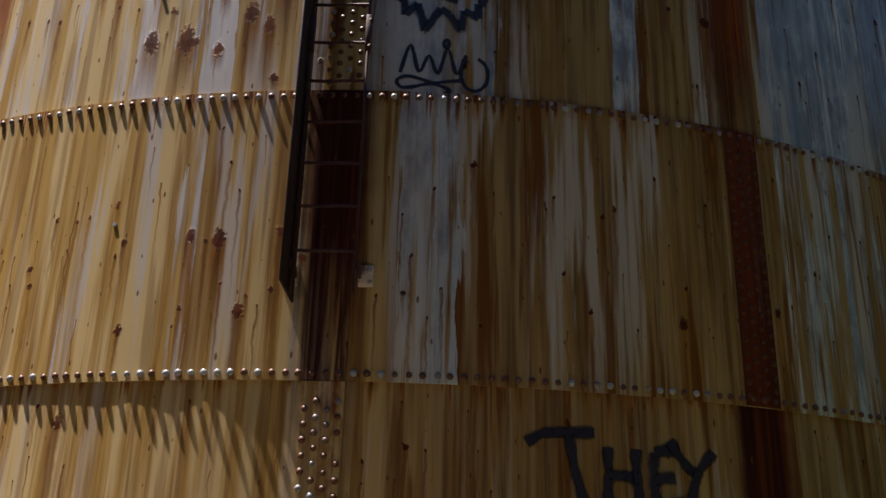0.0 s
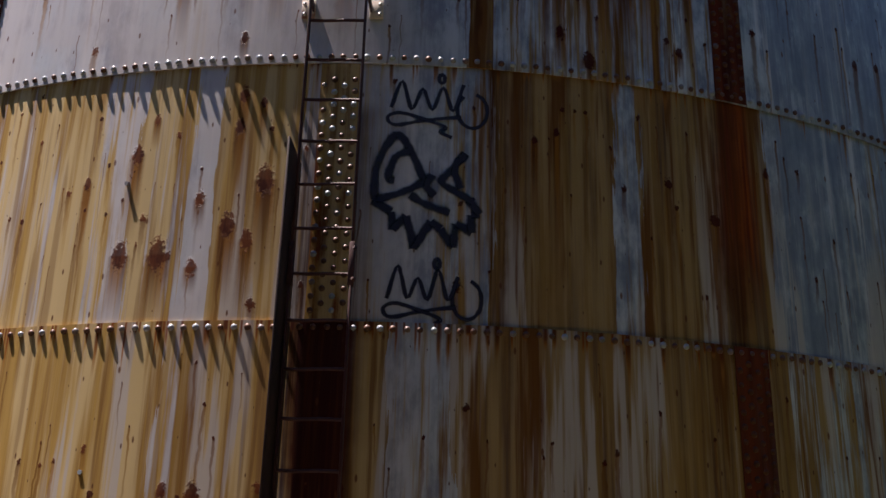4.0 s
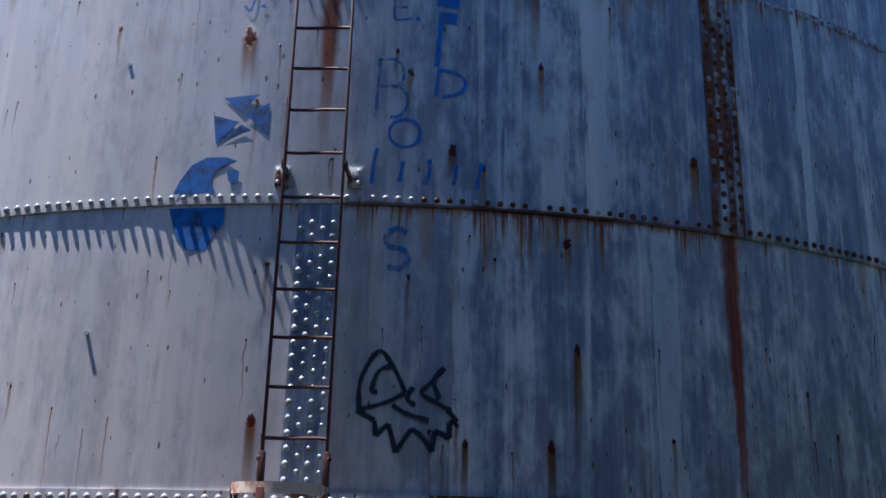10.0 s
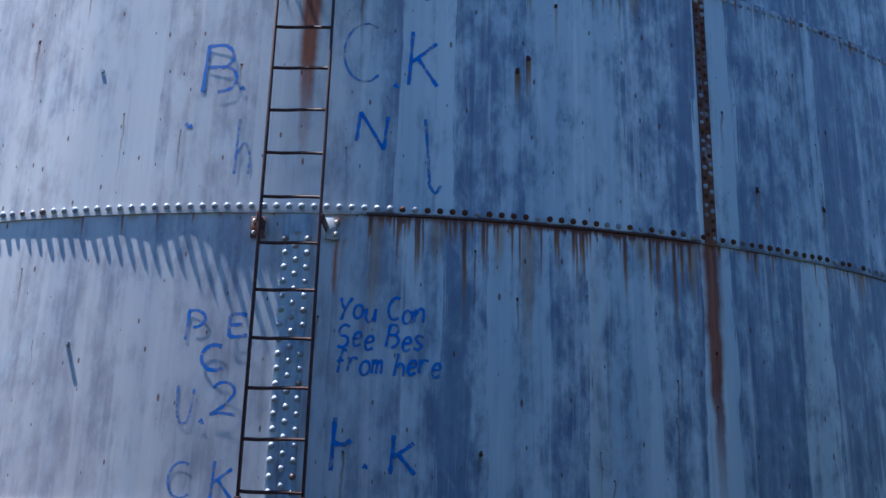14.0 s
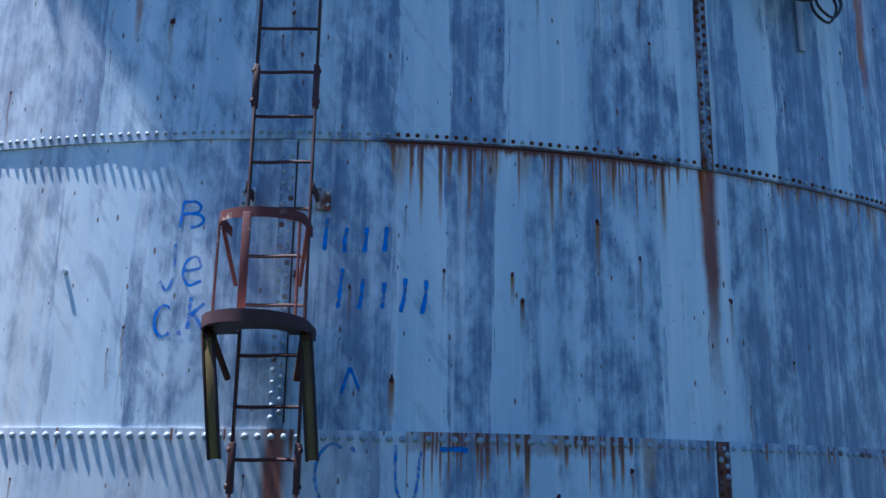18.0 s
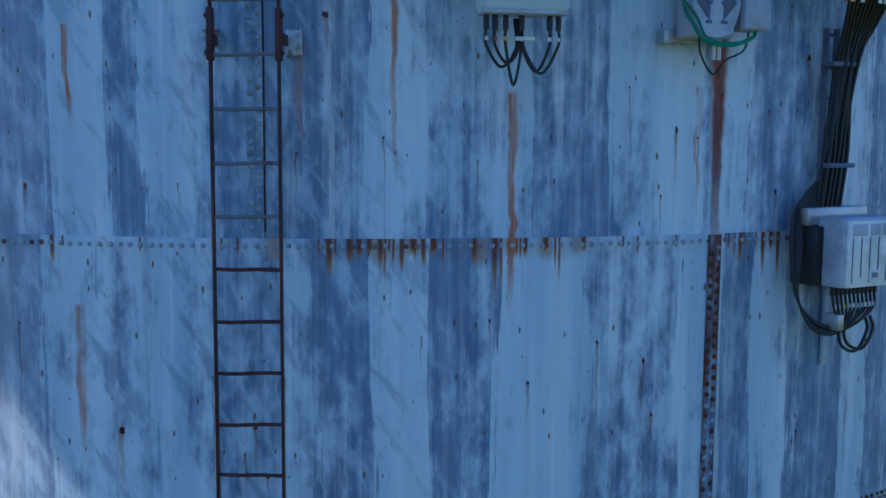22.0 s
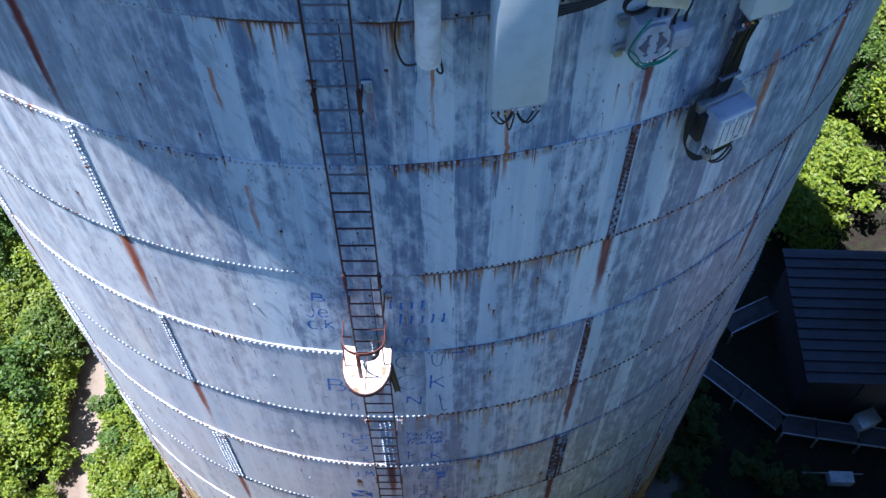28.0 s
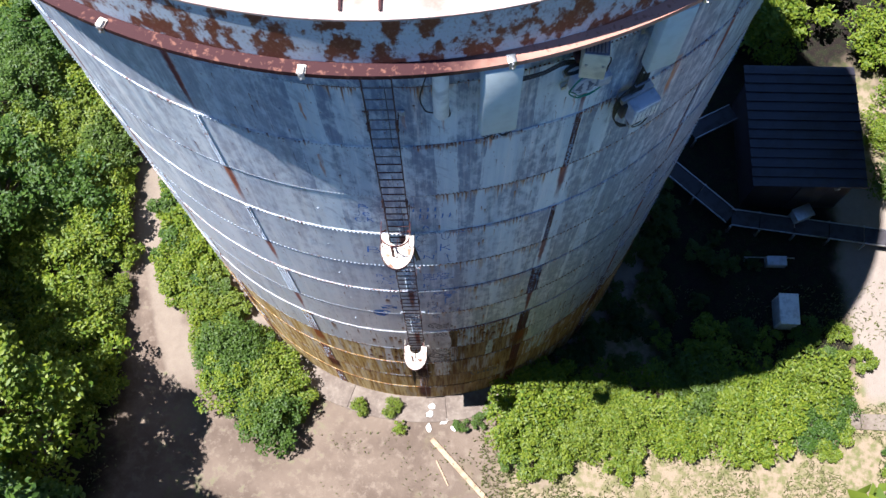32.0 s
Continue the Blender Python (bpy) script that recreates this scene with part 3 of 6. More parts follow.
def rivet_mat(name, more):
    n = Nodes(name)
    x, y, z = n.split(n.pos())
    r = n.island()
    rust = n.step(n.add(n.mul(r, 0.5), n.add(n.step(z, 10.0, 5.0, 0.0, 0.35), n.mul(n.noise(n.pos(), 1.1, 2.0), 0.6))), 0.68 - more, 0.85 - more)
    col = n.mix(rust, (0.30, 0.345, 0.40), (0.085, 0.032, 0.014))
    return n.done(col, n.add(0.30 + 0.5 * more, n.mul(rust, 0.2)), 0.0, 0.6 - more)


RIVET = rivet_mat("rivet_paint", 0.0)
RIVET_RUST = rivet_mat("rivet_rust", 0.35)
LADDER_RUST = mottled("ladder_rust", (0.036, 0.010, 0.012), (0.065, 0.022, 0.018), (0.018, 0.006, 0.007), 7.0, (0.4, 0.65), 0.6)
# rung rust greyed with the sky's reflection, put into the base colour
RUNG_GREY = mottled("sky_tinted_rung", (0.15, 0.15, 0.17), (0.07, 0.035, 0.03), (0.10, 0.09, 0.09), 7.0, (0.5, 0.7), 0.4)
RED_RUST = mottled("red_rust_paint", (0.095, 0.022, 0.018), (0.36, 0.29, 0.24), (0.045, 0.016, 0.013), 6.0, (0.58, 0.68), 0.65)
CREAM_RUST = mottled("cream_rust_paint", (0.62, 0.56, 0.48), (0.25, 0.10, 0.05), (0.40, 0.30, 0.22), 5.0, (0.52, 0.66), 0.6)
BOARD = mottled("yellowed_board", (0.15, 0.105, 0.028), (0.06, 0.042, 0.022), (0.08, 0.05, 0.018), 3.0, (0.45, 0.65), 0.7, 0.2)
BLACK_STEEL = mottled("blackened_steel", (0.022, 0.011, 0.012), (0.05, 0.022, 0.018), (0.012, 0.008, 0.008), 5.0, (0.45, 0.7), 0.65)
def flange_mat():
    n = Nodes("flange_rust_sun_and_shade")
    x, y, z = n.split(n.pos())
    g = n.noise(n.pos(), 2.2, 5.0, 0.6)
    # shaded maroon at left, sunlit salmon at right, both painted over the rust red
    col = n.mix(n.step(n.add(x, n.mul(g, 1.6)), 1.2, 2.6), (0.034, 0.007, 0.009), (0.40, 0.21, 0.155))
    col = n.mix(n.step(n.noise(n.pos(), 14.0, 4.0), 0.55, 0.7, 0.0, 0.7), col, (0.20, 0.09, 0.06))
    n.bump(g, 0.3, 0.004)
    return n.done(col, 0.7, 0.0, 0.3)


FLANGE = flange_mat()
CURB = mottled("curb_paint", (0.42, 0.48, 0.54), (0.13, 0.042, 0.02), (0.24, 0.16, 0.11), 3.4, (0.465, 0.55), 0.6, 0.6)
ROOF = mottled("roof_paint", (0.40, 0.30, 0.26), (0.25, 0.15, 0.11), (0.33, 0.24, 0.20), 0.9, (0.55, 0.72), 0.7)
SHELL_IN = mottled("bare_steel", (0.12, 0.06, 0.04), (0.2, 0.1, 0.06), (0.08, 0.04, 0.03), 2.0)


def plain(name, colour, rough=0.5, metal=0.0, vary=0.12, scale=6.0):
    """A quiet surface: one colour with slight grime."""
    n = Nodes(name)
    g = n.noise(n.local(), scale, 5.0, 0.6)
    dark = tuple(c * (1 - 2.5 * vary) for c in colour)
    return n.done(n.mix(n.step(g, 0.42, 0.68), colour, dark), n.add(rough, n.mul(g, 0.1)), metal, 0.5)


ANTENNA = plain("antenna_plastic", (0.50, 0.58, 0.60), 0.5, 0, 0.04)
RADIO = plain("radio_casing", (0.42, 0.45, 0.52), 0.5)
RADIO_DARK = plain("radio_recess", (0.12, 0.13, 0.18), 0.6)
BEIGE = plain("beige_casing", (0.60, 0.58, 0.44), 0.5)
RUBBER = plain("black_rubber", (0.012, 0.012, 0.014), 0.45)
GALV = plain("galvanised_steel", (0.45, 0.46, 0.47), 0.35, 0.8)
WHITE = plain("white_plastic", (0.75, 0.75, 0.72), 0.5)
GREEN_WIRE = plain("green_wire", (0.02, 0.20, 0.12), 0.45)
YELLOW = plain("yellow_tape", (0.62, 0.50, 0.10), 0.5)
RED_TAPE = plain("red_tape", (0.50, 0.06, 0.03), 0.5)


def stroke_paint(name, colour, least, most, soft):
    """Thin paint: dense in the middle of a stroke, worn through in patches."""
    n = Nodes(name)
    worn = n.noise(n.pos(), 16.0, 5.0, 0.7)
    at = n.t.nodes.new("ShaderNodeAttribute")
    at.attribute_name = "thick"
    cover = n.step(n.add(at.outputs["Fac"], n.mul(n.sub(worn, 0.5), 0.5)), 0.08, soft)
    n.put(n.b.inputs["Alpha"], n.mul(cover, n.step(worn, 0.30, 0.62, least, most)))
    return n.done(n.mix(worn, colour, tuple(c * 1.6 for c in colour)), 0.5, 0.0, 0.4)


SPRAY_BLACK = stroke_paint("black_spray_paint", (0.010, 0.010, 0.026), 0.85, 1.0, 0.62)
FAINT_BLUE = stroke_paint("faded_blue_paint", (0.010, 0.13, 0.42), 0.12, 0.72, 0.5)
SPRAY_BLUE = stroke_paint("blue_spray_paint", (0.006, 0.12, 0.46), 0.35, 1.0, 0.5)
SOLID_BLUE = plain("solid_blue_paint", (0.006, 0.14, 0.50), 0.5, 0, 0.3, 12.0)
CONCRETE = mottled("concrete", (0.19, 0.16, 0.13), (0.125, 0.10, 0.082), (0.24, 0.21, 0.175), 1.1, (0.42, 0.62), 0.9)
WOOD = mottled("grey_wood", (0.40, 0.30, 0.20), (0.27, 0.19, 0.12), (0.2, 0.14, 0.09), 3.0, (0.4, 0.65), 0.85)
SHED_METAL = mottled("sheet_metal", (0.030, 0.029, 0.042), (0.020, 0.017, 0.022), (0.045, 0.042, 0.055), 1.5, (0.45, 0.65), 0.5)
DECK = mottled("deck_boards", (0.050, 0.047, 0.055), (0.032, 0.028, 0.030), (0.07, 0.062, 0.065), 3.0, (0.45, 0.65), 0.8)
BARK = mottled("bark", (0.12, 0.085, 0.06), (0.07, 0.05, 0.035), (0.17, 0.13, 0.1), 4.0, (0.4, 0.6), 0.9, 0.3)


# ---- mesh helpers ----
def mesh_of(name, verts, faces, material, smooth=True, sharp=35):
    me = bpy.data.meshes.new(name)
    me.from_pydata([tuple(v) for v in verts], [], faces)
    me.materials.append(material)
    if smooth:
        me.polygons.foreach_set("use_smooth", [True] * len(me.polygons))
        me.set_sharp_from_angle(angle=radians(sharp))
    me.update()
    return me


def from_bm(name, bm, material, smooth=True):
    me = bpy.data.meshes.new(name)
    bmesh.ops.recalc_face_normals(bm, faces=bm.faces)
    bm.to_mesh(me)
    bm.free()
    me.materials.append(material)
    if smooth:
        me.polygons.foreach_set("use_smooth", [True] * len(me.polygons))
        me.set_sharp_from_angle(angle=radians(35))
    return me


def thing(name, m, label, category, group="", kind=""):
    ob = new(name)
    ob.empty_display_size = 0.1
    ob.matrix_world = m
    return tagged(ob, label, category, group, kind)


def part(name, bm, material, parent, label="", m=None):
    """Links a bmesh, or a finished mesh, as one mesh object under a thing or a part."""
    me = bm if isinstance(bm, bpy.types.Mesh) else from_bm(name, bm, material)
    ob = new(name, me)
    ob.parent = parent
    if m is not None:
        ob.matrix_basis = m
    if label:
        ob["label"] = label
    return ob


def block(x0, x1, y0, y1, z0, z1, bevel=0.008, bm=None):
    """A box with rounded edges."""
    b = bmesh.new()
    bmesh.ops.create_cube(b, size=1)
    for v in b.verts:
        v.co = Vector(((x0 + x1) / 2 + v.co.x * (x1 - x0), (y0 + y1) / 2 + v.co.y * (y1 - y0), (z0 + z1) / 2 + v.co.z * (z1 - z0)))
    if bevel:
        bmesh.ops.bevel(b, geom=b.edges[:], offset=min(bevel, (x1 - x0) * 0.4, (y1 - y0) * 0.4, (z1 - z0) * 0.4), segments=2, affect="EDGES", profile=0.5)
    if bm is None:
        return b
    me = bpy.data.meshes.new("t")
    b.to_mesh(me)
    b.free()
    bm.from_mesh(me)
    bpy.data.meshes.remove(me)
    return bm


def smooth_line(points, per=6):
    """Points on a smooth curve through the given ones."""
    p = [Vector(q) for q in points]
    if len(p) < 3:
        return p
    p = [2 * p[0] - p[1]] + p + [2 * p[-1] - p[-2]]
    out = []
    for i in range(1, len(p) - 2):
        for k in range(per):
            t = k / per
            out.append(0.5 * ((2 * p[i]) + (p[i + 1] - p[i - 1]) * t + (2 * p[i - 1] - 5 * p[i] + 4 * p[i + 1] - p[i + 2]) * t * t
                              + (3 * p[i] - p[i - 1] - 3 * p[i + 1] + p[i + 2]) * t ** 3))
    return out + [p[-2]]


def tube(points, r, sides=8, smooth=True, per=6, taper=None):
    """A round bar or cable along the points, with closed ends."""
    line = smooth_line(points, per) if smooth else [Vector(q) for q in points]
    bm = bmesh.new()
    rings = []
    side = None
    for i, p in enumerate(line):
        d = (line[min(i + 1, len(line) - 1)] - line[max(i - 1, 0)]).normalized()
        side = d.orthogonal() if side is None else (side - d * side.dot(d))
        side = side.normalized()
        up = d.cross(side)
        rr = r if taper is None else r + (taper - r) * i / (len(line) - 1)
        rings.append([bm.verts.new(p + rr * (side * math.cos(a) + up * math.sin(a))) for a in (2 * math.pi * k / sides for k in range(sides))])
    for a, b in zip(rings, rings[1:]):
        for k in range(sides):
            bm.faces.new((a[k], a[(k + 1) % sides], b[(k + 1) % sides], b[k]))
    bm.faces.new(rings[0][::-1])
    bm.faces.new(rings[-1])
    return bm


def extrude_outline(points, y0, y1, bevel=0.004):
    """A plate with the outline (x, z) between two depths y."""
    bm = bmesh.new()
    f = bm.faces.new([bm.verts.new((x, y0, z)) for x, z in points])
    g = bmesh.ops.extrude_face_region(bm, geom=[f])
    bmesh.ops.translate(bm, vec=(0, y1 - y0, 0), verts=[v for v in g["geom"] if isinstance(v, bmesh.types.BMVert)])
    if bevel:
        bmesh.ops.bevel(bm, geom=bm.edges[:], offset=bevel, segments=1, affect="EDGES")
    return bm


def on_wall(degrees, z, off=0.0):
    """The pose at an angle round the shell: x to the right, -y out of the wall, z up."""
    a = radians(degrees)
    return Matrix.Translation(((R + off) * math.sin(a), -(R + off) * math.cos(a), z)) @ Matrix.Rotation(a, 4, "Z")


def bend(x, z, off):
    """A place x metres along the wall from straight ahead."""
    a = x / R
    return ((R + off) * math.sin(a), -(R + off) * math.cos(a), z)


def arc_plate(name, a0, a1, z0, z1, r_in, r_out, material, steps=12):
    """A curved plate between two angles, with thickness."""
    verts, faces = [], []
    for k in range(steps + 1):
        a = radians(a0 + (a1 - a0) * k / steps)
        for r, z in ((r_out, z0), (r_out, z1), (r_in, z1), (r_in, z0)):
            verts.append((r * math.sin(a), -r * math.cos(a), z))
    for k in range(steps):
        for j in range(4):
            faces.append((4 * k + j, 4 * (k + 1) + j, 4 * (k + 1) + (j + 1) % 4, 4 * k + (j + 1) % 4))
    faces += [(0, 1, 2, 3), tuple(4 * steps + j for j in (3, 2, 1, 0))]
    return mesh_of(name, verts, faces, material)


def ring_mesh(name, profile, material, n=192, closed=True):
    """A ring turned round the axis from a profile of (radius, z)."""
    m = len(profile)
    verts = [(r * math.sin(a), -r * math.cos(a), z) for a in (2 * math.pi * k / n for k in range(n)) for r, z in profile]
    faces = []
    for k in range(n):
        for j in range(m if closed else m - 1):
            faces.append((k * m + j, (k + 1) % n * m + j, (k + 1) % n * m + (j + 1) % m, k * m + (j + 1) % m))
    return mesh_of(name, verts, faces, material)


# a rivet head, foot in the wall's plane, out along -y
HEAD = [(0.0205, -0.002), (0.0195, 0.006), (0.0145, 0.0125), (0.006, 0.0158)]
HEAD_V = np.array([(r * math.cos(k * math.pi / 4), -h, r * math.sin(k * math.pi / 4)) for r, h in HEAD for k in range(8)])
HEAD_F = [(8 * i + k, 8 * i + (k + 1) % 8, 8 * (i + 1) + (k + 1) % 8, 8 * (i + 1) + k) for i in range(3) for k in range(8)] + [tuple(range(24, 32))]


def heads(name, places, material, size=1.0):
    """Many rivet heads in one mesh, at (degrees, z, off)."""
    verts, faces = [], []
    for i, (deg, z, off) in enumerate(places):
        a = radians(deg)
        c, s = math.cos(a), math.sin(a)
        v = HEAD_V * (size * random.uniform(0.88, 1.1))
        verts.append(np.stack([v[:, 0] * c - v[:, 1] * s + (R + off) * s, v[:, 0] * s + v[:, 1] * c - (R + off) * c, v[:, 2] + z], 1))
        faces += [tuple(32 * i + k for k in f) for f in HEAD_F]
    return mesh_of(name, np.concatenate(verts), faces, material, sharp=80)


# ---- ground ----
def ground_mat():
    n = Nodes("ground_soil")
    p = n.pos()
    x, y, z = n.split(p)
    big, mid, small, grain = n.noise(p, 0.16, 4.0), n.noise(p, 0.8, 5.0), n.noise(p, 4.0, 6.0, 0.65), n.noise(p, 30.0, 4.0)
    soil = n.mix(n.step(mid, 0.38, 0.66), (0.155, 0.122, 0.094), (0.105, 0.08, 0.062))
    soil = n.mix(n.step(small, 0.48, 0.7, 0.0, 0.7), soil, (0.21, 0.172, 0.135))
    straw = n.mix(n.step(small, 0.4, 0.62), (0.25, 0.20, 0.14), (0.14, 0.135, 0.06))
    trail = n.mul(n.step(n.abs(n.add(n.add(x, n.sub(9.75, n.mul(n.hi(n.sub(-0.5, y), 0.0), 0.28))), n.mul(n.sub(mid, 0.5), 0.7))), 0.62, 0.32), n.step(y, -7.0, -5.5))
    soil = n.mix(n.mul(trail, 0.9), soil, n.mix(small, (0.17, 0.14, 0.11), (0.25, 0.21, 0.165)))
    field = n.step(n.add(n.mul(x, 0.16), n.mul(n.sub(mid, 0.5), 2.2)), 0.15, 0.75)
    col = n.mix(field, soil, straw)
    green = n.step(n.add(n.mul(big, 0.5), n.mul(small, 0.55)), 0.55, 0.68)
    col = n.mix(n.mul(green, 0.5), col, (0.09, 0.13, 0.025))
    # floor of the wood, darkened further to serve as shadow on the yard
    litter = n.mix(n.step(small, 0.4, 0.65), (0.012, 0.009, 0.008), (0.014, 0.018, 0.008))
    wood_or_shadow = n.add(n.step(n.add(n.abs(n.sub(x, 2.0)), n.mul(mid, 2.0)), n.step(x, 0.0, 1.0, 12.6, 15.6), n.step(x, 0.0, 1.0, 14.2, 17.2)), n.add(n.step(n.add(y, n.mul(mid, 3.0)), 5.0, 6.5), n.step(n.add(y, n.mul(mid, 2.0)), -11.0, -12.5)))
    # the tank's shadow on the yard, painted with the same near-black colour
    wood_or_shadow = n.hi(wood_or_shadow, n.mul(n.step(x, 7.0, 8.0), n.mul(n.step(n.add(y, mid), -6.4, -5.4), n.step(n.add(x, mid), 15.0, 14.2))))
    col = n.mix(n.lo(wood_or_shadow, 1.0), col, litter)
    lane = n.mul(n.step(n.add(x, n.mul(mid, 0.8)), 14.3, 14.8), n.mul(n.step(y, -7.9, -7.2), n.step(y, 0.5, -0.5)))
    col = n.mix(lane, col, n.mix(small, (0.20, 0.165, 0.14), (0.29, 0.255, 0.215)))
    col = n.mix(n.step(grain, 0.55, 0.75, 0.0, 0.5), col, (0.14, 0.10, 0.07))
    n.bump(n.add(small, n.mul(grain, 0.4)), 0.6, 0.04)
    return n.done(col, 0.95, 0.0, 0.2)


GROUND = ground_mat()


def build_ground():
    rings = [0.0, 4, 7, 8, 9, 10, 11, 12, 13, 14, 15, 16, 18, 20, 23, 27, 33, 45, 80, 200, 900, 3500]
    n = 96
    verts, faces = [(0, 0, BASE - 0.02)], []
    for r in rings[1:]:
        for k in range(n):
            a = 2 * math.pi * k / n
            x, y = r * math.sin(a), -r * math.cos(a)
            lift = 0.16 * noise.noise((x * 0.25, y * 0.25, 0)) + 0.05 * noise.noise((x, y, 3)) if 8.2 < r < 200 else 0
            verts.append((x, y, BASE - 0.02 + lift * min(1, max(0, (r - 8.2) / 2))))
    faces += [(0, 1 + k, 1 + (k + 1) % n) for k in range(n)]
    for i in range(len(rings) - 2):
        for k in range(n):
            a, b = 1 + i * n, 1 + (i + 1) * n
            faces.append((a + k, b + k, b + (k + 1) % n, a + (k + 1) % n))
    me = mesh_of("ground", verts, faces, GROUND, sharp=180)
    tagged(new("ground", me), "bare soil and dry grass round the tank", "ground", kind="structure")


build_ground()


def build_pad():
    """The concrete ring on which the shell stands, cracked into segments."""
    pad = thing("tank_footing", pose(0, 0, 0), "cracked pale concrete ring footing under the tank", "footing")
    cuts = [-180, -128, -84, -47, -21, 3.5, 27, 58, 101, 143, 180]
    for a0, a1 in zip(cuts, cuts[1:]):
        part("concrete_segment", arc_plate("concrete_segment", a0 + 0.06, a1 - 0.06, BASE - 0.3, BASE + random.uniform(0.03, 0.05), 6.6, 7.78 + random.uniform(-0.03, 0.03), CONCRETE, 16), None, pad)


build_pad()


# ---- the tank ----
tank = thing("water_tank", pose(0, 0, 0), "tall riveted steel water tank, peeling pale blue paint streaked with rust", "water tank")


def rows_of(course):
    return 4 if course < 7 else 3 if course == 7 else 2


def ring_pitch(c):
    """Degrees from rivet to rivet along the ring at the foot of course c, and the size of their heads."""
    metres = 0.079 if c < 8 else 0.0735 if c == 9 else 0.077 if c == 8 else 0.059
    return math.degrees(metres / R), 1.0 if c < 9 else 0.92 if c == 9 else 0.74


def build_shell():
    for c in range(COURSES + 1):
        pitch, size = ring_pitch(c)
        z0, z1 = BASE + c * COURSE, min(BASE + (c + 1) * COURSE, EAVE + 0.05)
        out = c % 2 == 0
        face = LIP / 2 if out else -LIP / 2
        lap = 0.042 if out else 0.045
        first = SEAM_OUT if out else SEAM_IN
        lo = z0 - (lap if c else 0.0)
        hi = z1 + (lap if z1 < EAVE else 0.0)
        for k in range(8):
            a0 = first + 45 * k - 180
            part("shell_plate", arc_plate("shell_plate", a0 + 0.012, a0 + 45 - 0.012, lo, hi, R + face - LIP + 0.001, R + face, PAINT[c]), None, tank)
        # butt straps over the seams, with their rivets
        for k in range(-2, 3):
            mid = first + 45 * k
            if abs(mid) > 80:
                continue
            rows = rows_of(c)
            half = math.degrees((0.125 if rows == 4 else 0.085 if rows == 3 else 0.05) / R)
            bot, top = (z0 - lap + 0.004, hi - 0.004) if out else (z0 + 0.046, z1 - 0.046)
            top = min(top, EAVE - 0.03)
            if rows > 2:
                part("seam_strap", arc_plate("seam_strap", mid - half, mid + half, bot, top, R + face, R + face + 0.008, STRAP_LOW if c < 5 else STRAP_HIGH, 4), None, tank)
            else:
                part("seam_strap", arc_plate("seam_strap", mid - half, mid + half * 0.75, bot, top, R + face, R + face + 0.011, STRAP_HIGH, 3), None, tank)
                if not out and k == 0:
                    part("seam_edge", arc_plate("seam_edge", mid + half * 0.76, mid + half * 0.94, bot + 0.03, top - 0.01, R + face, R + face + 0.007, BLACK_STEEL, 1), None, tank, "dark strip along the edge of a lapped seam")
            places = []
            for r in range(rows):
                x = mid + half * (0.78 * (2 * r / (rows - 1) - 1) if rows > 2 else (-0.62, 0.30)[r])
                gap = 0.088 if rows > 2 else 0.066
                n = int((top - bot - 0.1) / gap)
                for j in range(n):
                    if random.random() < 0.985:
                        places.append((x + random.gauss(0, 0.012), bot + 0.06 + (j + 0.5 * (r % 2)) * gap + random.gauss(0, 0.002), face + (0.008 if rows > 2 else 0.011)))
            tagged(part("rivets", heads("rivets", places, RIVET_RUST if out and k >= 0 else RIVET, 1.0 if rows > 2 else 0.82), None, tank), kind="stuff")
        # the row of rivets along the ring at the foot of this course
        if c:
            places = []
            for j in range(int(150 / pitch)):
                a = -75 + j * pitch + random.gauss(0, 0.02)
                if 5 <= c <= 10 and abs(a) < 13.8:
                    continue
                places.append((a, z0 + random.gauss(0, 0.0015), LIP / 2))
            rusty = [p for p in places if c % 2 == 0 and c > 4 and p[0] > 3.4]
            sound = [p for p in places if p not in rusty]
            tagged(part("rivets", heads("rivets", sound, RIVET, size), None, tank), kind="stuff")
            if rusty:
                tagged(part("rivets", heads("rivets", rusty, RIVET_RUST, size), None, tank, "rusted rivets"), kind="stuff")
    for c in range(5, 11):
        pitch, size = ring_pitch(c)
        one, rusted = heads("rivet", [(0, 0, -R)], RIVET, size), heads("rivet", [(0, 0, -R)], RIVET_RUST, size)
        for j in range(int(150 / pitch)):
            a = -75 + j * pitch
            if abs(a) < 13.8:
                part("rivet", rusted if c % 2 == 0 and a > 3.4 and j % 5 else one, None, tank, m=on_wall(a, BASE + c * COURSE, LIP / 2))


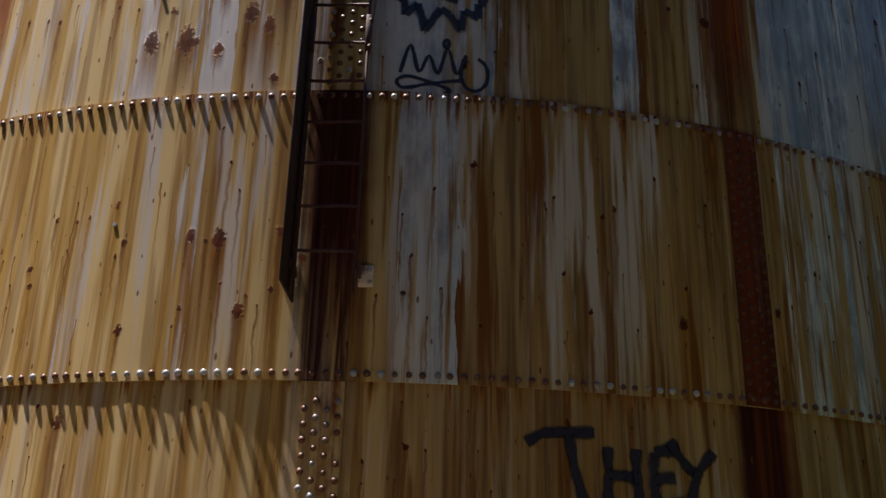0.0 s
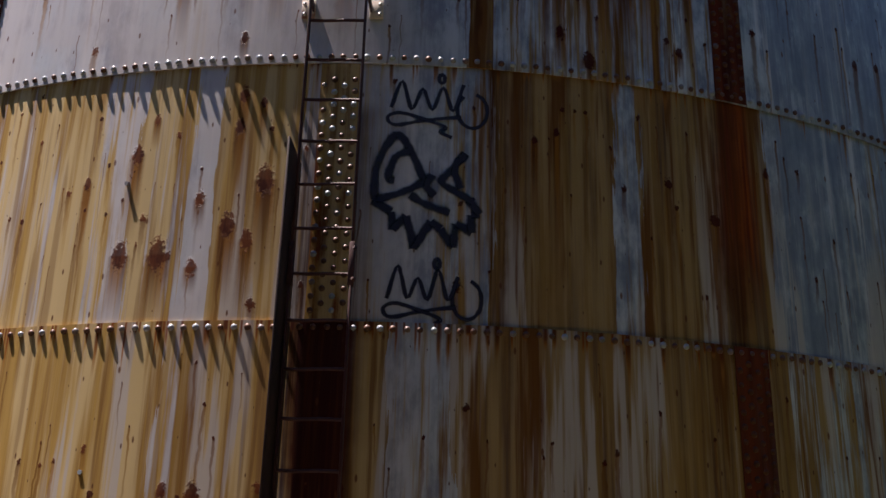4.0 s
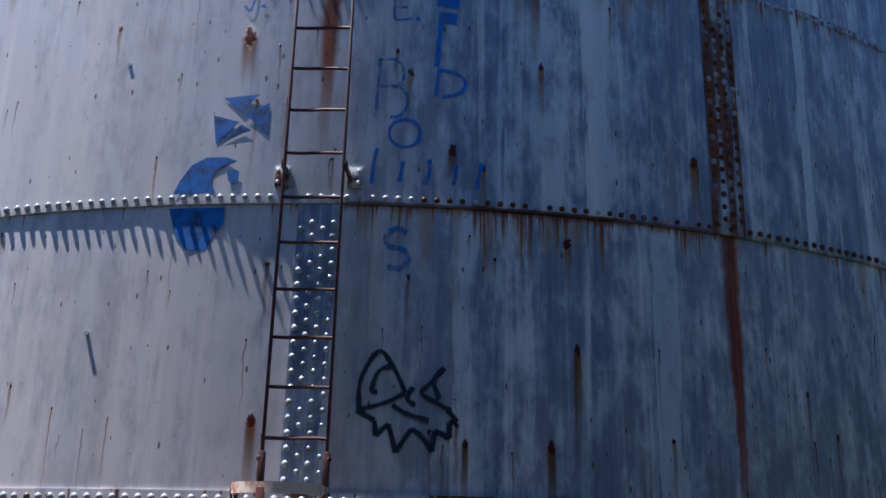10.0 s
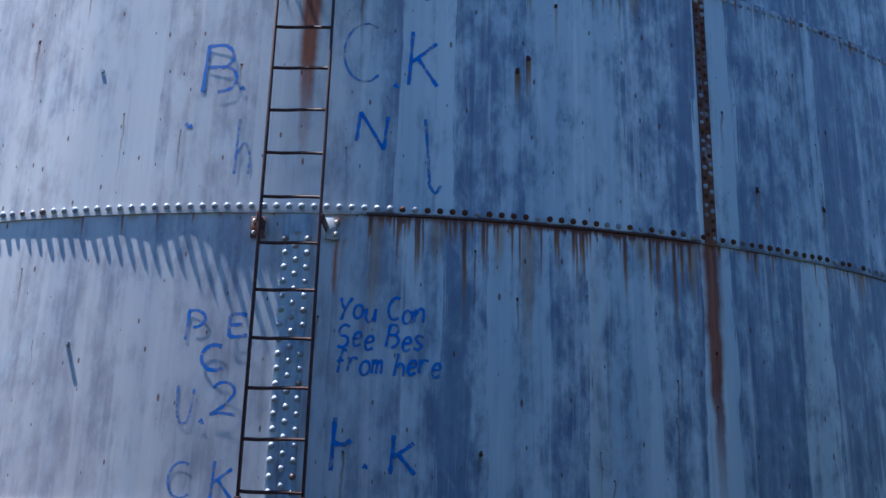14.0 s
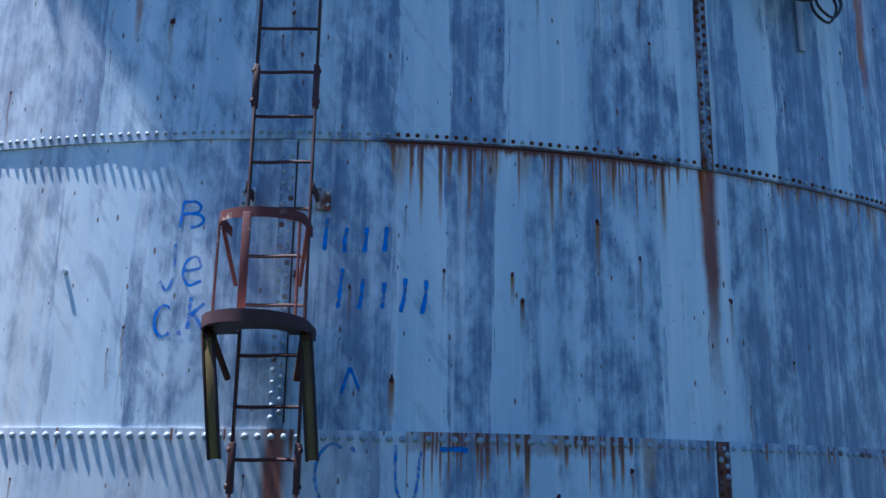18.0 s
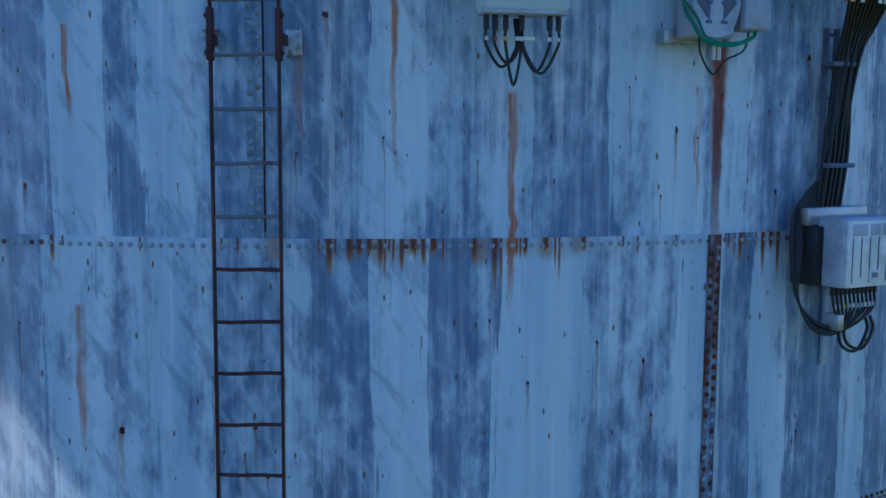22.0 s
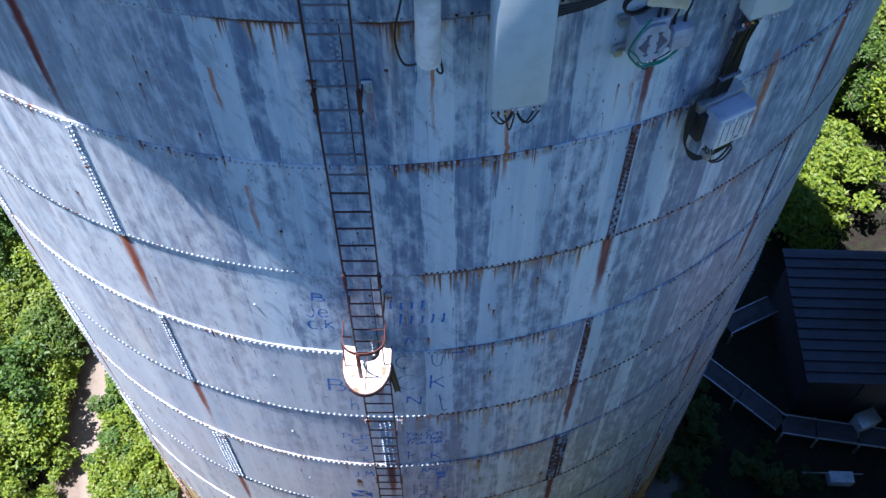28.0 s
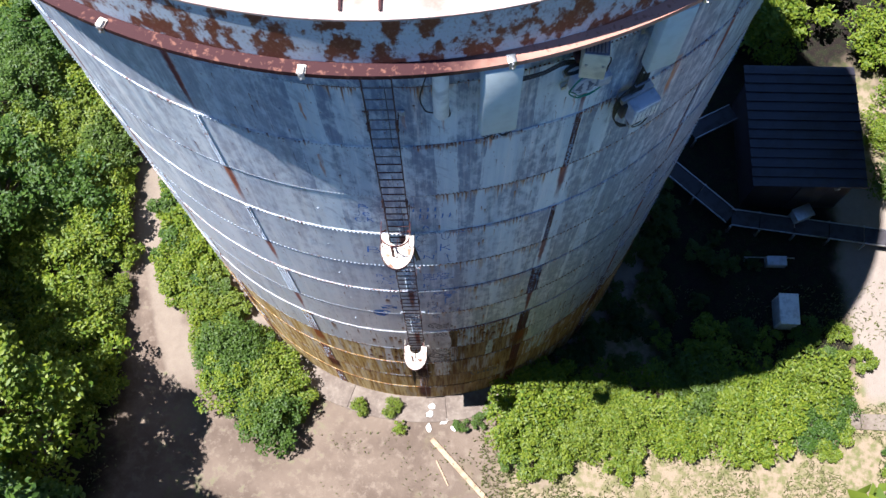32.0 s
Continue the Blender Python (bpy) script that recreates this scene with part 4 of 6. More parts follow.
# the eave: a flange, the curb on it and the roof
def build_top():
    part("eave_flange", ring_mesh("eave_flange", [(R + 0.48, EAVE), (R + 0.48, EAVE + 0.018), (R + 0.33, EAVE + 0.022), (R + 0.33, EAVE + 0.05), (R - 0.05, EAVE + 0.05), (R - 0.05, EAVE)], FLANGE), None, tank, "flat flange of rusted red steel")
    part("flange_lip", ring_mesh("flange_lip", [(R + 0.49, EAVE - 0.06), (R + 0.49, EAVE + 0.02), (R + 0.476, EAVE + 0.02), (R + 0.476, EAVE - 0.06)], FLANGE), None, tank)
    part("curb", ring_mesh("curb", [(R + 0.335, EAVE + 0.03), (R + 0.335, EAVE + 0.93), (R + 0.315, EAVE + 0.93), (R + 0.315, EAVE + 0.03)], CURB), None, tank, "pale blue curb blotched with brown rust")
    part("roof", ring_mesh("roof", [(R + 0.36, EAVE + 0.9), (R + 0.36, EAVE + 0.935), (R + 0.1, EAVE + 0.97), (4.0, EAVE + 1.55), (0.02, EAVE + 1.9), (0.02, EAVE + 1.86), (R, EAVE + 0.9)], ROOF), None, tank, "pale sunlit steel roof stained with rust")
    part("inner_lining", ring_mesh("inner_lining", [(R - 0.06, BASE), (R - 0.06, EAVE), (R - 0.08, EAVE), (R - 0.08, BASE)], SHELL_IN, 96), None, tank)
    for deg in (-7.4, 10.2, -25.2, 28.0, -43.0, 46.0):
        m = on_wall(deg, EAVE, 0.44)
        bm = block(-0.035, 0.035, -0.075, 0.02, -0.08, 0.075, 0.006)
        block(-0.05, 0.05, -0.06, 0.05, 0.02, 0.04, 0.004, bm)
        clip = part("flange_clip", bm, GALV if deg > 0 else CREAM_RUST, tank, "bolted bracket on the flange", m)
        for dz in (-0.045, 0.05):
            b = bmesh.new()
            bmesh.ops.create_cone(b, cap_ends=True, segments=6, radius1=0.014, radius2=0.014, depth=0.03, matrix=pose(0, -0.085, dz, 90))
            part("bolt", b, GALV, clip)
    for s in (-0.2, 0.2):
        part("roof_ladder_rail", tube([(s, -0.02, 0.97), (s, 0.9, 1.13), (s, 2.6, 1.5)], 0.018, 6), LADDER_RUST, tank, m=on_wall(LADDER - 0.3, EAVE, 0.25))
    for k in range(7):
        part("roof_ladder_rung", tube([(-0.2, 0.15 + 0.3 * k, 1.0 + 0.055 * k), (0.2, 0.15 + 0.3 * k, 1.0 + 0.055 * k)], 0.011, 6, False), LADDER_RUST, tank, m=on_wall(LADDER - 0.3, EAVE, 0.25))
    # stubs: short pins that stand out of the plates
    for c in range(2, COURSES):
        m = on_wall(-12.8 + 0.25 * math.sin(c * 2.3), BASE + (c + 0.53) * COURSE, 0.0)
        part("pin", tube([(0, 0.01, 0), (0, -0.014, 0.0)], 0.015, 6, False), RIVET, tank, "short steel stub", m)


# ---- the ladder ----
HALF = 0.178
OFF = 0.20


def build_ladder():
    ladder = thing("fixed_ladder", on_wall(LADDER, 0, 0), "thin rust-brown steel ladder fixed to the tank wall", "ladder")
    low, high = 3.62, EAVE + 0.5
    cuts = [low, 5.35, 8.75, 12.2, 15.7, 17.9, 20.62, high]
    for a, b in zip(cuts, cuts[1:]):
        for s in (-1, 1):
            bm = block(s * HALF - 0.007, s * HALF + 0.007, -OFF - 0.021, -OFF + 0.021, a, b - 0.003, 0.003)
            part("rail", bm, LADDER_RUST, ladder)
            if b < high:
                bm = block(s * HALF - 0.017, s * HALF + 0.017, -OFF - 0.025, -OFF + 0.025, b - 0.14, b + 0.13, 0.006)
                sleeve = part("splice_plate", bm, LADDER_RUST, ladder)
                for dz in (-0.1, 0.09):
                    bolt = bmesh.new()
                    bmesh.ops.create_icosphere(bolt, subdivisions=1, radius=0.02, matrix=Matrix.Translation((s * (HALF + 0.012), -OFF - 0.012, b + dz)))
                    part("bolt", bolt, LADDER_RUST, sleeve)
    zs = [8.101 - 0.2815 * k for k in range(1, 16)] + [8.101 + 0.2836 * k for k in range(0, 21)] + [14.057 + 0.2807 * k for k in range(0, 34)]
    rung = from_bm("rung", tube([(-HALF, 0, 0), (-HALF * 0.4, 0, -0.003), (HALF * 0.3, 0, 0.002), (HALF, 0, 0)], 0.0105, 8, True, 2), LADDER_RUST)
    # copy of the rung for the top, sky reflection in its colour
    pale = rung.copy()
    pale.materials[0] = RUNG_GREY
    for z in zs:
        if low < z < high - 0.05:
            part("rung", pale if z > 19.4 else rung, None, ladder, m=pose(0, -OFF + random.uniform(-0.004, 0.004), z, 0, random.uniform(-0.8, 0.8), 0))
    # standoffs
    for z in (3.80, 7.18, 10.58, 13.93, 17.27, 20.60):
        for s in (-1, 1):
            bm = block(s * 0.225 - 0.045, s * 0.225 + 0.045, -0.02, -0.004, z - 0.075, z + 0.06, 0.004)
            clip = part("wall_clip", bm, CREAM_RUST if z < 8 else CURB, ladder, "welded wall clip")
            bm = block(s * (HALF + 0.012) - 0.006, s * (HALF + 0.012) + 0.006, -OFF - 0.02, -0.018, z - 0.03, z + 0.03, 0.003)
            part("standoff", bm, LADDER_RUST, clip)
            for dz in (-0.045, 0.03):
                bolt = bmesh.new()
                bmesh.ops.create_icosphere(bolt, subdivisions=1, radius=0.016, matrix=Matrix.Translation((s * 0.25, -0.022, z + dz)))
                part("bolt", bolt, GALV, clip)
    # the sheet that screens the lowest stretch
    part("side_screen", block(-HALF - 0.03, -HALF - 0.016, -0.42, -0.012, 3.62, 6.06, 0.004), BLACK_STEEL, ladder, "blackened steel side sheet")
    part("down_conduit", tube([(0.03, -0.03, 1.3), (0.035, -0.03, 0.5), (0.03, -0.04, BASE + 0.05)], 0.016, 8), LADDER_RUST, ladder)


def half_hoop(w, d, y0, n=14):
    """Points round a half oval, open to the wall."""
    return [(-w, y0)] + [(-w * math.cos(math.pi * k / n), y0 - 0.25 - (d - 0.25) * math.sin(math.pi * k / n)) for k in range(n + 1)] + [(w, y0)]


def build_cage(z, top_red, hz):
    """A rest guard: a half-round plate, two hanging boards, a hoop above and its bars."""
    cage = thing("ladder_guard", on_wall(LADDER - 0.3, z, 0), "rusty half-round ladder guard with plate, hoop and hanging boards", "ladder guard", "ladder guards")
    W, D, Y = 0.275, 0.62, -0.18
    line = half_hoop(W, D, Y)
    bm = bmesh.new()
    inner = [(x * 0.52, Y - 0.02 + (y - Y) * 0.30) for x, y in line]
    up, dn = [], []
    for (x, y), (i, j) in zip(line, inner):
        up.append((bm.verts.new((x, y, 0.012)), bm.verts.new((i, j, 0.012))))
        dn.append((bm.verts.new((x, y, 0)), bm.verts.new((i, j, 0))))
    for k in range(len(line) - 1):
        bm.faces.new((up[k][0], up[k + 1][0], up[k + 1][1], up[k][1]))
        bm.faces.new((dn[k][0], dn[k][1], dn[k + 1][1], dn[k + 1][0]))
        bm.faces.new((up[k][0], dn[k][0], dn[k + 1][0], up[k + 1][0]))
        bm.faces.new((up[k][1], up[k + 1][1], dn[k + 1][1], dn[k][1]))
    plate = part("guard_plate", bm, CREAM_RUST, cage, "pale half-round plate with rusty rim")
    under = bmesh.new()
    ring = [(under.verts.new((x * 0.98, y * 0.985, -0.004)), under.verts.new((i, j, -0.004)), under.verts.new((i, j, -0.012)), under.verts.new((x * 0.98, y * 0.985, -0.012))) for (x, y), (i, j) in zip(line, inner)]
    for p, q in zip(ring, ring[1:]):
        for k in range(4):
            under.faces.new((p[k], q[k], q[(k + 1) % 4], p[(k + 1) % 4]))
    part("underside", under, BLACK_STEEL, plate, "dark rusted underside")
    skirt = bmesh.new()
    a = [(skirt.verts.new((x * 1.02, y * 1.01, 0.02)), skirt.verts.new((x * 1.02, y * 1.01, -0.045)), skirt.verts.new((x * 0.985, y * 0.99, -0.045)), skirt.verts.new((x * 0.985, y * 0.99, 0.02))) for x, y in line]
    for p, q in zip(a, a[1:]):
        for k in range(4):
            skirt.faces.new((p[k], q[k], q[(k + 1) % 4], p[(k + 1) % 4]))
    part("rim", skirt, LADDER_RUST, plate)
    part("hinge_seam", block(-0.006, 0.006, -D - 0.15, Y - 0.1, 0.012, 0.02, 0.002), LADDER_RUST, plate)
    # hoop
    hoop = bmesh.new()
    hl = half_hoop(0.235, 0.42, Y)
    a = [(hoop.verts.new((x, y, hz + 0.028)), hoop.verts.new((x, y, hz - 0.028)), hoop.verts.new((x * 0.965, y + 0.008, hz - 0.028)), hoop.verts.new((x * 0.965, y + 0.008, hz + 0.028))) for x, y in hl]
    for p, q in zip(a, a[1:]):
        for k in range(4):
            hoop.faces.new((p[k], q[k], q[(k + 1) % 4], p[(k + 1) % 4]))
    hoop.faces.new(a[0])
    hoop.faces.new(a[-1][::-1])
    part("hoop", hoop, RED_RUST if top_red else CREAM_RUST, cage, "flaking red-brown hoop" if top_red else "pale rust-edged hoop")
    for s in (-1, 1):
        part("brace", tube([(s * 0.235, -0.36, hz - 0.02), (s * HALF, -OFF - 0.01, hz - 0.32)], 0.013, 6, False), RED_RUST, cage)
        part("brace", tube([(s * 0.25, -0.40, -0.03), (s * (HALF + 0.01), -OFF - 0.01, -0.26)], 0.02, 6, False), LADDER_RUST, cage)
        lean = pose(s * 0.262, -0.41, -0.04, 0, -7.0 if s < 0 else -5.5, 0)
        board = part("hanging_board", block(-0.024, 0.024, -0.012, 0.012, -0.66, 0.0, 0.005), BOARD, cage, "yellowed hanging board", lean)
        for e in (-1, 1):
            part("board_edge", block(e * 0.028 - 0.006, e * 0.028 + 0.006, -0.026, 0.014, -0.665, 0.004, 0.003), BLACK_STEEL, board)
        part("strap", block(-0.025, 0.025, -0.02, 0.02, -0.03, 0.05, 0.003), LADDER_RUST, board)
    part("upright", tube([(-0.235, -0.44, hz), (-0.24, -0.44, 0)], 0.009, 6, False), RED_RUST, cage)
    part("upright", block(-0.075, -0.03, -0.60, -0.588, 0.0, hz, 0.003), RED_RUST, cage)
    part("upright", tube([(0.2, -0.42, hz), (0.2, -0.42, 0)], 0.009, 6, False), RED_RUST, cage)


# ---- aerials and radio gear under the eave ----
def connectors(parent, xs, y, z, drop, seed):
    """Black plugs under a housing, each with a taped cable tail."""
    rr = random.Random(seed)
    for x in xs:
        plug = part("plug", tube([(x, y, z), (x, y, z - 0.05), (x, y, z - 0.075)], 0.015, 8, False), RUBBER, parent)
        part("tape", tube([(x, y, z - 0.085 - drop * 0.4), (x, y, z - 0.105 - drop * 0.4)], 0.0115, 8, False), rr.choice((YELLOW, WHITE, RED_TAPE, WHITE)), plug)


def build_panel_antenna(deg, z0, z1, width, yaw, back, label, loops):
    ant = thing("panel_antenna", on_wall(deg, z0, 0) @ pose(0, 0, 0, 0, 0, yaw), label, "antenna", "panel antennas")
    h, w, f = z1 - z0, width / 2, -back
    part("radome", block(-w, w, f, f + 0.19, 0, h, 0.035), ANTENNA, ant)
    part("end_cap", block(-w + 0.012, w - 0.012, f + 0.012, f + 0.18, -0.012, 0.01, 0.006), RADIO, ant)
    for z in (0.25, h - 0.28):
        arm = part("mount_arm", block(-0.05, 0.05, f + 0.185, -0.03, z - 0.035, z + 0.035, 0.006), GALV, ant)
        part("mount_plate", block(-0.1, 0.1, -0.035, -0.018, z - 0.08, z + 0.08, 0.004), GALV, arm)
    xs = [w * k for k in (-0.82, -0.62, -0.38, -0.02, 0.62, 0.82)]
    connectors(ant, xs, f + 0.09, -0.01, 0.06, 4)
    if loops:
        for a, b, d in ((-0.82, -0.1, 0.27), (-0.62, -0.04, 0.25), (-0.38, 0.02, 0.36), (0.82, 0.08, 0.30), (0.62, 0.05, 0.29)):
            part("cable", tube([(w * a, f + 0.09, -0.07), (w * a * 1.0, f + 0.09, -0.16), (w * (a + b) / 2, f + 0.10, -d), (w * b, f + 0.13, -0.17), (w * b, f + 0.17, -0.02)], 0.008, 6), RUBBER, ant)
        part("cable_tie", block(-0.03, 0.07, f + 0.10, f + 0.15, -0.135, -0.115, 0.004), WHITE, ant)
    return ant


def build_round_antenna():
    ant = thing("cylinder_antenna", on_wall(4.25, 21.16, 0), "white cylindrical antenna with black cable loop on the tank wall", "antenna")
    bm = bmesh.new()
    prof = [(0.0, 0.0), (0.075, 0.004), (0.092, 0.02), (0.095, 0.05), (0.095, 1.2), (0.088, 1.22), (0.0, 1.225)]
    n = 24
    rows = [[bm.verts.new((r * math.cos(2 * math.pi * k / n), r * math.sin(2 * math.pi * k / n) - 0.34, z)) for k in range(n)] for r, z in prof[1:-1]]
    for a, b in zip(rows, rows[1:]):
        for k in range(n):
            bm.faces.new((a[k], a[(k + 1) % n], b[(k + 1) % n], b[k]))
    bm.faces.new(rows[0][::-1])
    bm.faces.new(rows[-1])
    part("radome", bm, WHITE, ant)
    for z in (0.22, 1.02):
        part("bracket", block(-0.03, 0.03, -0.25, -0.012, z - 0.025, z + 0.025, 0.005), GALV, ant)
    part("cable", tube([(-0.08, -0.30, 0.02), (-0.09, -0.28, -0.06), (-0.19, -0.22, -0.10), (-0.24, -0.16, 0.12), (-0.18, -0.12, 0.42), (-0.13, -0.1, 0.72), (-0.16, -0.05, 1.15)], 0.009, 6), RUBBER, ant)
    part("cable", tube([(0.06, -0.33, 0.01), (0.065, -0.33, -0.10), (0.11, -0.27, -0.17), (0.10, -0.15, -0.02), (0.12, -0.10, 0.9), (0.15, -0.05, 1.2)], 0.009, 6), RUBBER, ant)
    part("junction", block(0.1, 0.17, -0.12, -0.03, 1.02, 1.16, 0.01), RUBBER, ant)


def build_beige_box():
    box = thing("equipment_box", on_wall(20.1, 21.40, 0) @ pose(0, 0, 0, 0, 0, -28), "cream steel equipment box with grey louvred top", "equipment box")
    part("casing", block(-0.15, 0.15, -0.46, -0.14, 0, 0.56, 0.012), BEIGE, box)
    part("lid_frame", block(-0.14, 0.14, -0.45, -0.15, 0.56, 0.575, 0.004), RADIO_DARK, box, "dark louvred lid")
    for k in range(6):
        part("louvre", block(-0.12 + 0.042 * k, -0.092 + 0.042 * k, -0.43, -0.17, 0.575, 0.586, 0.003), GALV, box)
    for x in (-0.1, 0.1):
        part("latch", block(x - 0.015, x + 0.015, -0.472, -0.458, 0.30, 0.34, 0.003), GALV, box)
    part("mount_arm", block(-0.08, 0.08, -0.16, 0.05, 0.1, 0.16, 0.006), GALV, box)


def build_radio_unit():
    """The hexagon-fronted radio and its small side box, with looping cables."""
    unit = thing("radio_unit", on_wall(19.4, 20.66, 0), "grey hexagon-faced radio unit with looping black and green cables", "radio unit")
    part("body", block(-0.19, 0.10, -0.20, -0.05, 0.0, 0.40, 0.012), RADIO, unit)
    hexa = [(-0.20, 0.10), (-0.14, 0.0), (-0.02, -0.01), (0.06, 0.02), (0.11, 0.16), (0.10, 0.27), (0.04, 0.37), (-0.10, 0.38), (-0.17, 0.33), (-0.21, 0.22)]
    face = part("face_plate", extrude_outline(hexa, -0.235, -0.205), RADIO, unit)
    for s in (-1, 1):
        tri = [(-0.05 + s * 0.045, 0.09), (-0.05 + s * 0.13, 0.185), (-0.05 + s * 0.045, 0.29)]
        part("vent", extrude_outline(tri[::s], -0.241, -0.233, 0.0), RADIO_DARK, face)
        for k in range(3):
            part("slot", block(-0.05 + s * 0.05 - 0.02, -0.05 + s * 0.05 + 0.02, -0.244, -0.234, 0.07 + 0.105 * k, 0.088 + 0.105 * k, 0.003), RADIO_DARK, face)
    part("side_box", block(0.13, 0.31, -0.25, -0.09, 0.045, 0.27, 0.018), RADIO, unit)
    part("side_fin", block(0.10, 0.135, -0.20, -0.08, 0.05, 0.30, 0.006), RADIO_DARK, unit)
    part("mount_frame", block(-0.27, 0.12, -0.055, -0.02, 0.30, 0.37, 0.006), GALV, unit)
    part("mount_frame", block(-0.27, 0.12, -0.055, -0.02, -0.02, 0.05, 0.006), GALV, unit)
    for z in (0.30, -0.03):
        part("frame_end", block(-0.285, -0.215, -0.085, -0.02, z, z + 0.075, 0.004), GALV, unit)
    for x0, z0, x1 in ((0.0, 0.4, -0.02), (0.06, 0.4, 0.07), (0.16, 0.27, 0.12), (0.26, 0.27, 0.20)):
        part("plug", tube([(x0, -0.16, z0 - 0.01), (x0, -0.16, z0 + 0.09)], 0.017, 8, False, taper=0.011), RUBBER, unit)
        part("cable", tube([(x0, -0.16, z0 + 0.07), (x0 + 0.02, -0.17, z0 + 0.22), (x1 + 0.03, -0.20, 0.60 + x0 * 0.3), (x1 - 0.08, -0.16, 0.66), (-0.16, -0.10, 0.60)], 0.0095, 6), RUBBER, unit)
    part("cable_coil", tube([(-0.2 + 0.13 * math.cos(a), -0.13 - 0.01 * a / 6, 0.60 + 0.10 * math.sin(a)) for a in np.arange(0, 25, 0.7)], 0.010, 6, True, 3), RUBBER, unit)
    part("ground_wire", tube([(-0.10, -0.22, 0.46), (-0.22, -0.24, 0.32), (-0.265, -0.24, 0.17), (-0.20, -0.25, 0.05), (-0.12, -0.25, -0.03), (0.05, -0.25, -0.045), (0.2, -0.22, 0.0), (0.24, -0.2, 0.04)], 0.010, 6), GREEN_WIRE, unit, "green earth wire")
    part("ground_wire", tube([(-0.27, -0.23, 0.2), (-0.18, -0.24, 0.10), (-0.10, -0.24, -0.015), (0.08, -0.24, -0.03), (0.2, -0.22, 0.01)], 0.007, 6), GREEN_WIRE, unit)
    for x in (0.0, 0.035):
        part("white_lead", tube([(x, -0.15, -0.01), (x, -0.15, -0.12)], 0.011, 8, False), WHITE, unit)
    part("cable", tube([(-0.1, -0.15, 0.0), (-0.09, -0.16, -0.10), (0.0, -0.15, -0.20), (0.08, -0.15, -0.12), (0.2, -0.15, -0.06), (0.23, -0.15, 0.05)], 0.006, 6), RUBBER, unit)
    # feeders that come along the wall from the panel aerial
    for k in range(4):
        part("feeder", tube([(-0.16, -0.10, 0.60 + 0.03 * k), (-0.35, -0.10, 0.70 + 0.03 * k), (-0.62, -0.11, 0.66 + 0.022 * k), (-0.95, -0.07, 0.62 + 0.03 * k)], 0.013, 6), RUBBER, unit)
    part("clamp", block(-0.2, -0.1, -0.16, -0.02, 0.72, 0.86, 0.02), LADDER_RUST, unit)


def build_cabinet():
    """The white many-port radio with its bundle of cables and the tray above it."""
    cab = thing("radio_cabinet", on_wall(27.6, 19.22, 0), "white ribbed radio cabinet with a black cable bundle below", "radio cabinet")
    w = 0.22
    part("body", block(-w, w, -0.36, -0.17, 0.0, 0.42, 0.014), RADIO, cab)
    part("face", block(-w + 0.03, w - 0.01, -0.374, -0.355, 0.0, 0.40, 0.008), WHITE, cab, "pale ribbed front")
    for k in range(5):
        part("rib_slot", block(-0.15 + 0.075 * k, -0.144 + 0.075 * k, -0.378, -0.372, 0.03 + 0.03 * (k % 2), 0.30, 0.0), RADIO_DARK, cab)
    for x0, x1 in ((-0.15, -0.03), (0.0, 0.09), (0.11, 0.19)):
        part("vent", block(x0, x1, -0.378, -0.372, 0.31, 0.38, 0.002), RADIO, cab)
    label = part("label_plate", block(0.0, 0.1, -0.379, -0.373, 0.04, 0.10, 0.002), WHITE, cab)
    for k in range(3):
        part("label_bar", block(0.03 + 0.018 * k, 0.04 + 0.018 * k, -0.381, -0.378, 0.055, 0.085, 0.0), RADIO_DARK, label)
    part("back_frame", block(-w - 0.08, w, -0.17, -0.03, 0.36, 0.47, 0.01), GALV, cab)
    part("back_box", block(-w - 0.06, -w + 0.02, -0.22, -0.03, 0.0, 0.36, 0.01), RUBBER, cab)
    rr = random.Random(3)
    for k in range(11):
        x = -w + 0.04 + 0.037 * k
        plug = part("plug", tube([(x, -0.27, 0.005), (x, -0.27, -0.055)], 0.016, 8, False), RUBBER, cab)
        part("tape", tube([(x * 0.93, -0.275, -0.115), (x * 0.92, -0.275, -0.14)], 0.0125, 8, False), rr.choice((YELLOW, WHITE, YELLOW, RADIO)), plug)
        e = -0.15 + rr.uniform(-0.04, 0.04)
        part("cable", tube([(x, -0.27, -0.05), (x * 0.92, -0.28, -0.15), (e + x * 0.25 + 0.1, -0.27, -0.25), (e - 0.06, -0.22, -0.24 - 0.006 * k), (-w - 0.10, -0.15, -0.12), (-w - 0.155 + 0.006 * k, -0.13, 0.12), (-w - 0.13 + 0.014 * k, -0.10, 0.42), (-0.16 + 0.016 * k, -0.09, 0.62)], 0.0095, 6, True, 4), RUBBER, cab)
    for r, y in ((0.13, -0.29), (0.15, -0.25)):
        part("loop", tube([(-0.10, y, -0.22), (-0.06, y, -0.22 - r), (0.08, y, -0.27 - r), (0.17, y, -0.22 - r * 0.5), (0.14, y, -0.2)], 0.0105, 6), RUBBER, cab)
    part("cable_tie", block(-0.16, -0.11, -0.31, -0.2, -0.27, -0.17, 0.01), GALV, cab)
    part("mount_bar", block(0.03, 0.075, -0.04, -0.016, -0.55, 0.0, 0.004), RADIO, cab, "pale blue mounting bar")
    # tray of cables up the wall to the far aerial
    tray = thing("cable_tray", on_wall(27.3, 19.72, 0), "narrow steel cable tray carrying black cables up the wall", "cable tray")
    for x in (-0.07, 0.02):
        part("tray_rail", block(x - 0.008, x + 0.008, -0.09, -0.05, -0.05, 1.05, 0.002), RADIO_DARK, tray)
    for k in range(6):
        part("tray_rung", block(-0.07, 0.02, -0.08, -0.07, 0.05 + 0.19 * k, 0.07 + 0.19 * k, 0.002), RADIO_DARK, tray)
